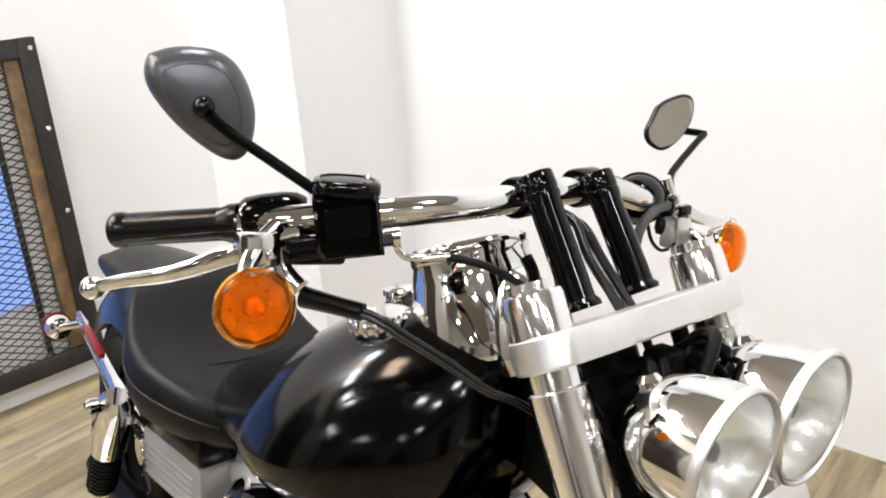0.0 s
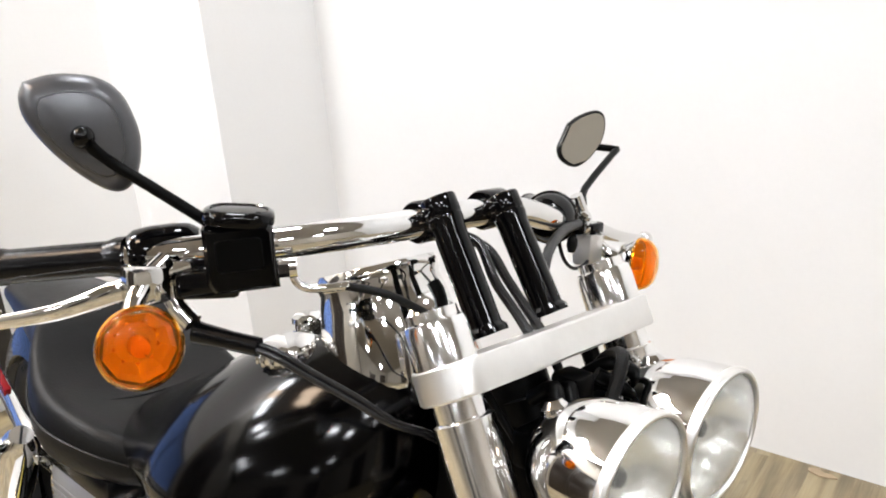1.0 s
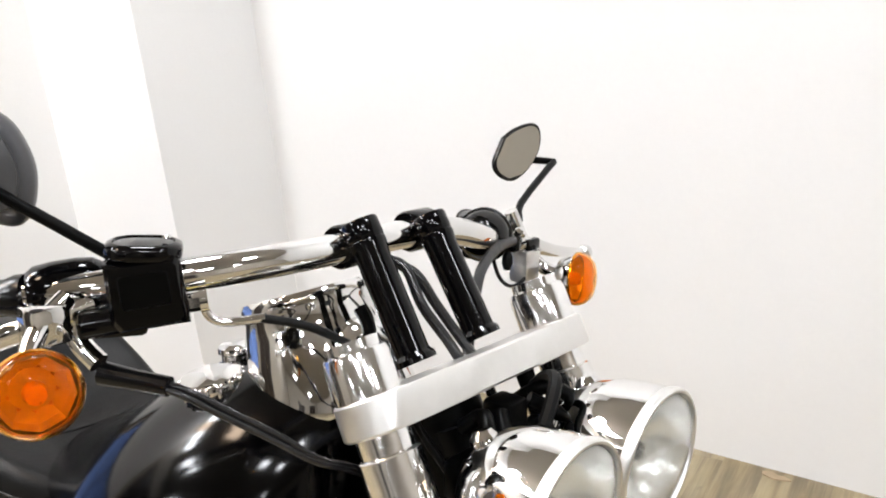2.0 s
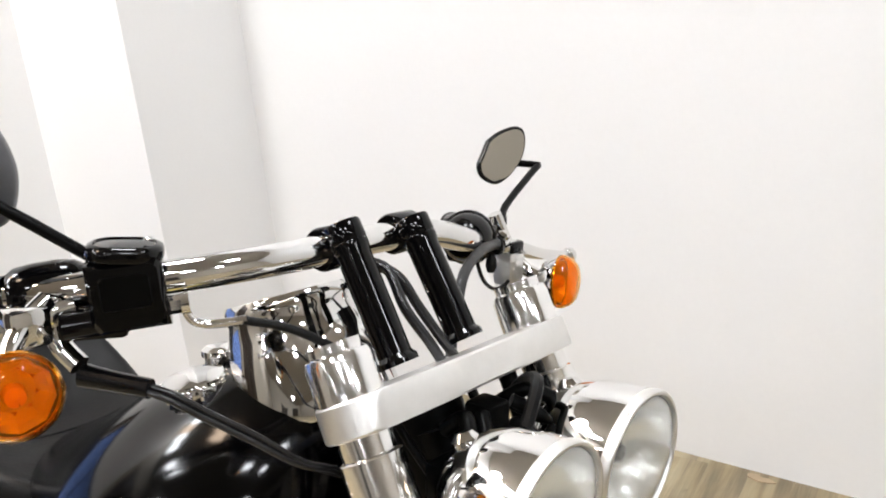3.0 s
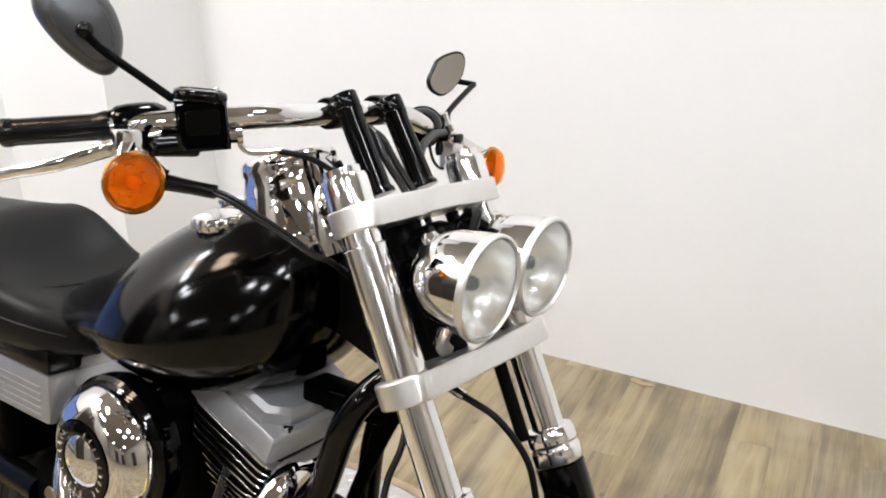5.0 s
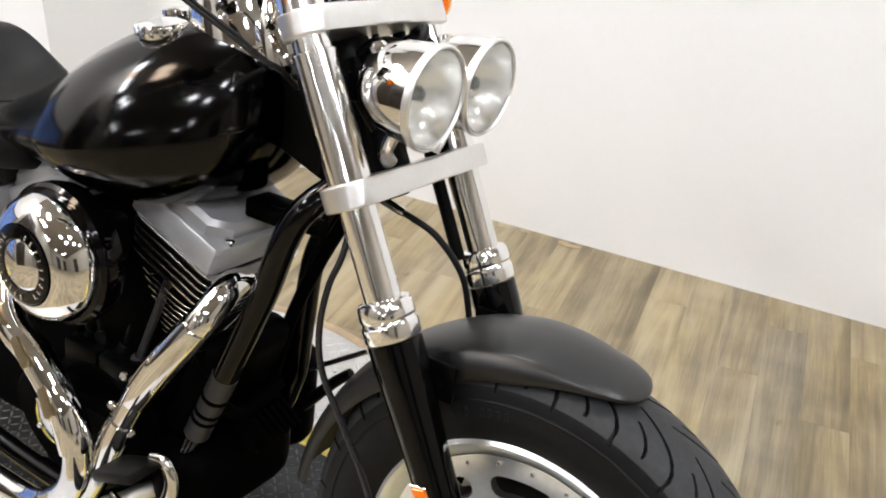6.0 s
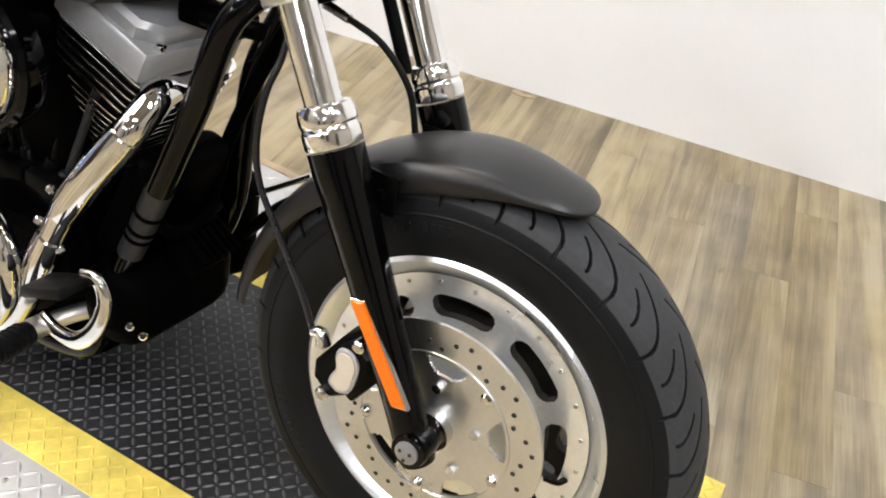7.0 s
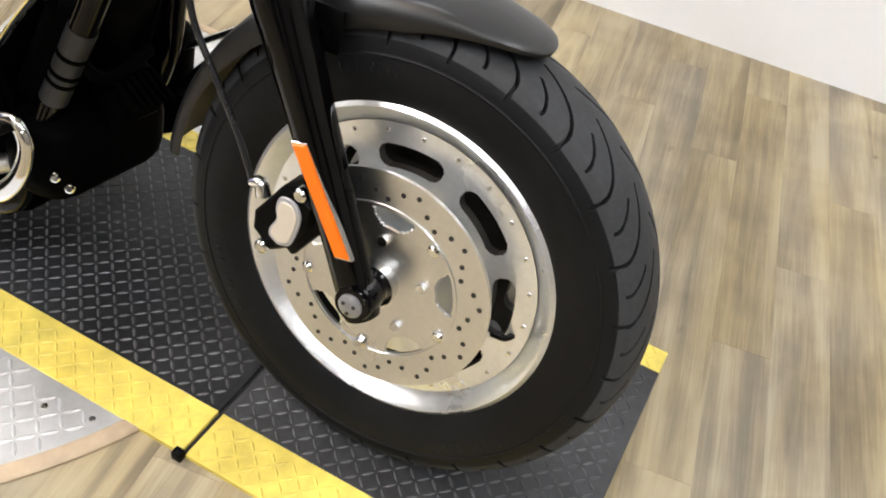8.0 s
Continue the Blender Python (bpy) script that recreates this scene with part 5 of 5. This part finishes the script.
for k in range(5):
    part("cover_rib", block((-1.033, -0.1405, 0.556 + 0.012 * k), (0.16, 0.003, 0.006), 0.001), BATTERY_GREY, side)
part("battery_top", block((-1.025, -0.04, 0.653), (0.200, 0.208, 0.044), 0.01), BLACK_PLASTIC, bike, "black plastic battery top cover")
part("swingarm", merge(tube([(-1.05, -0.12, 0.36), (-1.62, -0.125, 0.3155)], 0.026, 14, 2), tube([(-1.05, 0.12, 0.36), (-1.62, 0.125, 0.3155)], 0.026, 14, 2)), BLACK_METAL, bike, "black swingarm")
for ob in bike.children:
    if ob.name not in ("battery_box", "battery_top") and (ob not in forward or ob.name in ("oil_tank", "inner_guard")):
        ob.matrix_basis = REAR
# the wheel follows the swingarm, a little further in
for ob in (rear_wheel, rear_guard):
    ob.matrix_basis = REAR @ Matrix.Translation((-0.70, 0, 0)) @ Matrix.Rotation(radians(-2.2), 4, "Z") @ Matrix.Translation((0.70, 0, 0))
# ---- platform and floor ----
def lozenges(x0, x1, y0, y1, pitch, keep, m, z, length=0.025, wide=0.0066, high=0.0018):
    """Raised tread bars, turned by turns one way and the other."""
    pts, faces = [], []
    nx, ny = int((x1 - x0) / pitch), int((y1 - y0) / pitch)
    for i in range(nx):
        for j in range(ny):
            cx, cy = x0 + (i + 0.5) * pitch, y0 + (j + 0.5) * pitch
            if not keep(cx, cy):
                continue
            a = radians(45 if (i + j) % 2 else -45)
            u, v = (math.cos(a), math.sin(a)), (-math.sin(a), math.cos(a))
            k = len(pts)
            for du, dv, dz in ((-0.5, 0, 0), (-0.2, -0.5, 0), (0.2, -0.5, 0), (0.5, 0, 0), (0.2, 0.5, 0), (-0.2, 0.5, 0), (-0.25, 0, 1), (0.25, 0, 1)):
                p = m @ Vector((cx + u[0] * du * length + v[0] * dv * wide, cy + u[1] * du * length + v[1] * dv * wide, z + dz * high))
                pts.append(tuple(p))
            faces += [(k, k + 1, k + 6), (k + 1, k + 2, k + 7, k + 6), (k + 2, k + 3, k + 7), (k + 3, k + 4, k + 7), (k + 4, k + 5, k + 6, k + 7), (k + 5, k, k + 6)]
    return pts, faces


DECK_BLACK = material("worn_black_tread_plate", (0.021, 0.0214, 0.0225), 0.44, 0.2, vary=0.6, scale=4, fine=70, bump=0.15, spec=0.2)
DECK_WORN = material("scuffed_black_tread_plate", (0.046, 0.0465, 0.048), 0.45, 0.2, vary=0.5, scale=6, fine=70, bump=0.15, spec=0.25)
EDGE_WORN = material("scuffed_tread_bars", (0.085, 0.085, 0.087), 0.38, 0.35, vary=0.5, scale=7, fine=60, spec=0.25)
DECK_EDGE = material("rubbed_tread_bars", (0.085, 0.085, 0.087), 0.36, 0.35, vary=0.5, scale=7, fine=60, spec=0.22)
YELLOW = material("yellow_safety_paint", (0.66, 0.52, 0.10), 0.55, 0.0, vary=0.30, scale=11, fine=50, bump=0.1)
PLATE_SILVER = material("silver_tread_plate", (0.55, 0.55, 0.54), 0.36, 0.5, vary=0.15, scale=4, fine=80, bump=0.1)
WOOD_EDGE = material("bent_wood_edging", (0.40, 0.30, 0.19), 0.5, 0.0, vary=0.25, scale=10, fine=60, bump=0.15)

platform = thing("display_platform", "black tread-plate motorcycle platform with yellow painted edges", "platform", Matrix())
TOP = 0.0075
X0, X1 = -1.80, 0.540       # along the deck from the joint
Y_NEAR, Y_NEAR_IN, Y_FAR_IN, Y_FAR = -0.085, 0.0, 0.463, 0.517
for k, (a, b) in enumerate(((X0, -0.004), (0.004, X1))):
    L = b - a
    part("deck_plate", moved(block(((a + b) / 2, (Y_NEAR_IN + Y_FAR_IN) / 2, 0), (L, Y_FAR_IN - Y_NEAR_IN, 2 * TOP), 0.001, None, 1), DECK), DECK_WORN if k else DECK_BLACK, platform, "scuffed black tread plate" if k else "black tread plate")
    part("yellow_edge", moved(block(((a + b) / 2, (Y_NEAR + Y_NEAR_IN) / 2, 0), (L, Y_NEAR_IN - Y_NEAR, 2 * TOP), 0.001, None, 1), DECK), YELLOW, platform, "yellow painted edge strip")
    part("yellow_edge", moved(block(((a + b) / 2, (Y_FAR + Y_FAR_IN) / 2, 0), (L, Y_FAR - Y_FAR_IN, 2 * TOP), 0.001, None, 1), DECK), YELLOW, platform, "yellow painted edge strip")
    lo = max(a, -1.25)
    tagged(part("raised_tread", lozenges(lo + 0.006, b - 0.006, Y_NEAR_IN + 0.002, Y_FAR_IN, 0.0178, lambda x, y: True, DECK, TOP, 0.0205, 0.005), EDGE_WORN if k else DECK_EDGE, platform, "raised diamond tread"), kind="stuff")
    tagged(part("raised_tread", lozenges(lo + 0.006, b - 0.006, Y_NEAR, Y_NEAR_IN, 0.0178, lambda x, y: True, DECK, TOP, 0.0205, 0.005), YELLOW, platform), kind="stuff")
    tagged(part("raised_tread", lozenges(lo + 0.006, b - 0.006, Y_FAR_IN, Y_FAR, 0.0178, lambda x, y: True, DECK, TOP, 0.0205, 0.005), YELLOW, platform), kind="stuff")
part("joint_tab", moved(block((-0.004, Y_NEAR - 0.004, 0.006), (0.016, 0.014, 0.018), 0.002), DECK), BLACK_METAL, platform, "black tab at the joint's end")
part("joint_strip", moved(block((0, (Y_NEAR + Y_FAR) / 2, -0.004), (0.012, Y_FAR - Y_NEAR - 0.002, 0.012), 0), DECK), DIAL, platform, "black joint between the deck plates")

# round turntable plate under the deck, with its bent wooden rim
TC, TR = vec((-0.90, 0.21, 0)), 0.672
turn = thing("turntable", "round silver tread-plate turntable with a bent wooden rim", "turntable", Matrix())
part("turntable_plate", lathe([(0, 0.0005), (TR, 0.0005), (TR, 0.0052), (0, 0.0052)], TC, (0, 0, 1), 120), PLATE_SILVER, turn, "silver tread plate")
part("wooden_rim", band([(TR, 0.0), (TR + 0.026, 0.0), (TR + 0.026, 0.004), (TR + 0.022, 0.007), (TR, 0.007)], TC, (0, 0, 1), 120), WOOD_EDGE, turn, "bent wooden rim")
inv = DECK.inverted()


def off_deck(x, y):
    if (x - TC[0]) ** 2 + (y - TC[1]) ** 2 > (TR - 0.015) ** 2:
        return False
    q = inv @ Vector((x, y, 0))
    return not Y_NEAR - 0.012 < q.y < Y_FAR + 0.012


tagged(part("raised_tread", lozenges(-1.6, -0.2, -0.5, 0.9, 0.0215, off_deck, Matrix(), 0.0052, 0.026, 0.007, 0.0018), PLATE_SILVER, turn), kind="stuff")
for x, y in ((-0.62, -0.11), (-0.40, -0.115), (-0.33, -0.10), (-0.70, 0.74), (-0.55, 0.70), (-0.46, 0.62)):
    part("screw", lathe([(0, 0.005), (0.006, 0.005), (0.005, 0.0075), (0, 0.008)], (x, y, 0), (0, 0, 1), 10), POLISHED, turn)


def wood_material():
    m = bpy.data.materials.new("weathered_vinyl_plank")
    m.use_nodes = True
    nt = m.node_tree
    N, Lk = nt.nodes.new, nt.links.new
    b = nt.nodes["Principled BSDF"]
    co = N("ShaderNodeTexCoord")
    info = N("ShaderNodeObjectInfo")
    sh = N("ShaderNodeVectorMath")
    sh.operation = "MULTIPLY_ADD"
    sh.inputs[1].default_value = (7.3, 13.1, 0)
    comb = N("ShaderNodeCombineXYZ")
    Lk(info.outputs["Random"], comb.inputs[0])
    Lk(info.outputs["Random"], comb.inputs[1])
    Lk(comb.outputs[0], sh.inputs[0])
    Lk(co.outputs["Object"], sh.inputs[2])
    mp = N("ShaderNodeMapping")
    mp.inputs["Scale"].default_value = (11, 0.8, 1)
    Lk(sh.outputs[0], mp.inputs["Vector"])
    n1 = N("ShaderNodeTexNoise")
    n1.inputs["Scale"].default_value, n1.inputs["Detail"].default_value, n1.inputs["Distortion"].default_value = 1.6, 7, 0.8
    Lk(mp.outputs[0], n1.inputs["Vector"])
    mp2 = N("ShaderNodeMapping")
    mp2.inputs["Scale"].default_value = (160, 5, 1)
    Lk(sh.outputs[0], mp2.inputs["Vector"])
    n2 = N("ShaderNodeTexNoise")
    n2.inputs["Scale"].default_value, n2.inputs["Detail"].default_value = 1.5, 4
    Lk(mp2.outputs[0], n2.inputs["Vector"])
    n3 = N("ShaderNodeTexNoise")
    n3.inputs["Scale"].default_value, n3.inputs["Detail"].default_value = 6.0, 6
    Lk(sh.outputs[0], n3.inputs["Vector"])
    s1 = N("ShaderNodeMath")
    s1.operation = "MULTIPLY_ADD"
    s1.inputs[1].default_value = 0.15
    Lk(n2.outputs["Fac"], s1.inputs[0])
    Lk(n1.outputs["Fac"], s1.inputs[2])
    s2 = N("ShaderNodeMath")
    s2.operation = "MULTIPLY_ADD"
    s2.inputs[1].default_value = 0.50
    Lk(n3.outputs["Fac"], s2.inputs[0])
    Lk(s1.outputs[0], s2.inputs[2])
    ramp = N("ShaderNodeValToRGB")
    ramp.color_ramp.elements[0].position, ramp.color_ramp.elements[0].color = 0.56, (0.150, 0.121, 0.080, 1)
    ramp.color_ramp.elements[1].position, ramp.color_ramp.elements[1].color = 1.0, (0.345, 0.287, 0.182, 1)
    e = ramp.color_ramp.elements.new(0.74)
    e.color = (0.224, 0.181, 0.115, 1)
    e = ramp.color_ramp.elements.new(0.89)
    e.color = (0.305, 0.248, 0.152, 1)
    Lk(s2.outputs[0], ramp.inputs["Fac"])
    tint = N("ShaderNodeMapRange")
    tint.inputs["To Min"].default_value, tint.inputs["To Max"].default_value = 0.90, 1.10
    Lk(info.outputs["Random"], tint.inputs["Value"])
    mul = N("ShaderNodeVectorMath")
    mul.operation = "SCALE"
    Lk(ramp.outputs["Color"], mul.inputs[0])
    Lk(tint.outputs["Result"], mul.inputs["Scale"])
    geo = N("ShaderNodeNewGeometry")
    big = N("ShaderNodeTexNoise")
    big.inputs["Scale"].default_value, big.inputs["Detail"].default_value = 1.5, 5
    bmap = N("ShaderNodeMapping")
    bmap.inputs["Scale"].default_value = (2.4, 0.9, 1)
    Lk(geo.outputs["Position"], bmap.inputs["Vector"])
    big.inputs["Distortion"].default_value = 0.6
    Lk(bmap.outputs[0], big.inputs["Vector"])
    bsum = N("ShaderNodeMath")
    bsum.operation = "MULTIPLY_ADD"
    bsum.inputs[1].default_value = 0.22
    Lk(n2.outputs["Fac"], bsum.inputs[0])
    Lk(big.outputs["Fac"], bsum.inputs[2])
    bm_ = N("ShaderNodeMapRange")
    bm_.inputs["From Min"].default_value, bm_.inputs["From Max"].default_value = 0.44, 0.66
    bm_.inputs["To Min"].default_value, bm_.inputs["To Max"].default_value = 0.74, 1.12
    Lk(bsum.outputs[0], bm_.inputs["Value"])
    mul2 = N("ShaderNodeVectorMath")
    mul2.operation = "SCALE"
    Lk(mul.outputs[0], mul2.inputs[0])
    Lk(bm_.outputs["Result"], mul2.inputs["Scale"])
    vor = N("ShaderNodeTexVoronoi")
    vor.inputs["Scale"].default_value = 7.0
    vmap = N("ShaderNodeMapping")
    vmap.inputs["Scale"].default_value = (1.7, 1.0, 1)
    Lk(geo.outputs["Position"], vmap.inputs["Vector"])
    wob = N("ShaderNodeTexNoise")
    wob.inputs["Scale"].default_value, wob.inputs["Detail"].default_value = 45.0, 2
    Lk(geo.outputs["Position"], wob.inputs["Vector"])
    off = N("ShaderNodeVectorMath")
    off.operation = "MULTIPLY_ADD"
    off.inputs[1].default_value = (0.03, 0.03, 0)
    Lk(wob.outputs["Color"], off.inputs[0])
    Lk(vmap.outputs[0], off.inputs[2])
    Lk(off.outputs[0], vor.inputs["Vector"])
    knot = N("ShaderNodeMapRange")
    knot.inputs["From Min"].default_value, knot.inputs["From Max"].default_value = 0.45, 0.95
    knot.inputs["To Min"].default_value, knot.inputs["To Max"].default_value = 1.0, 0.25
    Lk(vor.outputs["Color"], knot.inputs["Value"])
    sp = N("ShaderNodeMapRange")
    sp.inputs["From Min"].default_value, sp.inputs["From Max"].default_value = 0.035, 0.12
    sp.inputs["To Max"].default_value = 1.0
    Lk(knot.outputs["Result"], sp.inputs["To Min"])
    Lk(vor.outputs["Distance"], sp.inputs["Value"])
    mul3 = N("ShaderNodeVectorMath")
    mul3.operation = "SCALE"
    Lk(mul2.outputs[0], mul3.inputs[0])
    Lk(sp.outputs["Result"], mul3.inputs["Scale"])
    last = mul3.outputs[0]
    hue = N("ShaderNodeTexNoise")
    hue.inputs["Scale"].default_value, hue.inputs["Detail"].default_value = 2.6, 4
    Lk(bmap.outputs[0], hue.inputs["Vector"])
    hr = N("ShaderNodeMapRange")
    hr.inputs["From Min"].default_value, hr.inputs["From Max"].default_value = 0.38, 0.62
    Lk(hue.outputs["Fac"], hr.inputs["Value"])
    tone = N("ShaderNodeMix")
    tone.data_type = "RGBA"
    tone.inputs[6].default_value, tone.inputs[7].default_value = (1.035, 1.0, 0.89, 1), (0.95, 1.0, 1.15, 1)
    hmix = N("ShaderNodeMath")
    hmix.operation = "MULTIPLY_ADD"
    hmix.use_clamp = True
    hmix.inputs[1].default_value = 0.55
    half = N("ShaderNodeMath")
    half.operation = "MULTIPLY"
    half.inputs[1].default_value = 0.45
    Lk(info.outputs["Random"], half.inputs[0])
    Lk(hr.outputs["Result"], hmix.inputs[0])
    Lk(half.outputs[0], hmix.inputs[2])
    Lk(hmix.outputs[0], tone.inputs[0])
    fin = N("ShaderNodeVectorMath")
    fin.operation = "MULTIPLY"
    Lk(last, fin.inputs[0])
    Lk(tone.outputs[2], fin.inputs[1])
    Lk(fin.outputs[0], b.inputs["Base Color"])
    b.inputs["Roughness"].default_value = 0.5
    b.inputs["Specular IOR Level"].default_value = 0.3
    bp = N("ShaderNodeBump")
    bp.inputs["Strength"].default_value, bp.inputs["Distance"].default_value = 0.25, 0.001
    Lk(s1.outputs[0], bp.inputs["Height"])
    Lk(bp.outputs["Normal"], b.inputs["Normal"])
    return m


WOOD = wood_material()
floor = solid("floor", block((0.9, -3.91, -0.032), (7.5, 11.48, 0.05), 0), WOOD, "weathered brown wood-look vinyl plank floor", "floor", "structure")
PW, PL = 0.105, 0.92
plank_mesh = mesh_of("plank", block((0, 0, -0.003), (PW - 0.0002, PL - 0.0003, 0.006), 0.0002, None, 1), WOOD, 30)
rng = random.Random(4)
plank_turn = Matrix.Rotation(radians(5.5), 4, "Z")
for i in range(-28, 30):
    shift = (0.37 * i + 0.25 * rng.random()) % 1.0 * PL
    for j in range(-4, 4):
        m = plank_turn @ Matrix.Translation((i * PW + 0.03, j * PL + shift, 0))
        x, y = m.translation.x, m.translation.y
        if not (-2.75 < x < 2.9 and -2.6 < y):
            continue
        top = (ROOM_N + 0.08 - math.sin(radians(5.5)) * (i * PW + 0.03)) / math.cos(radians(5.5)) - j * PL - shift
        if top < -PL / 2 + 0.02:
            continue
        # the last plank of a row is cut at the wall
        cut = mesh_of("plank", block((0, (top - PL / 2) / 2, -0.003), (PW - 0.0002, top + PL / 2, 0.006), 0.0002, None, 1), WOOD, 30) if top < PL / 2 else plank_mesh
        p = new("plank", cut)
        p.parent = floor
        p.matrix_basis = m

# torn flake at the foot of the wall
flake = [(0.0, 0.0), (0.03, -0.006), (0.055, 0.002), (0.07, 0.012), (0.05, 0.02), (0.035, 0.016), (0.015, 0.022), (-0.005, 0.012)]
solid("torn_flake", plate(flake, 0.003, Matrix.Translation((-0.50, 1.650, 0.0018)) @ Matrix.Rotation(radians(-8), 4, "Z"), 0.0008), WOOD_EDGE, "small torn tan flake lying at the wall foot", "debris")
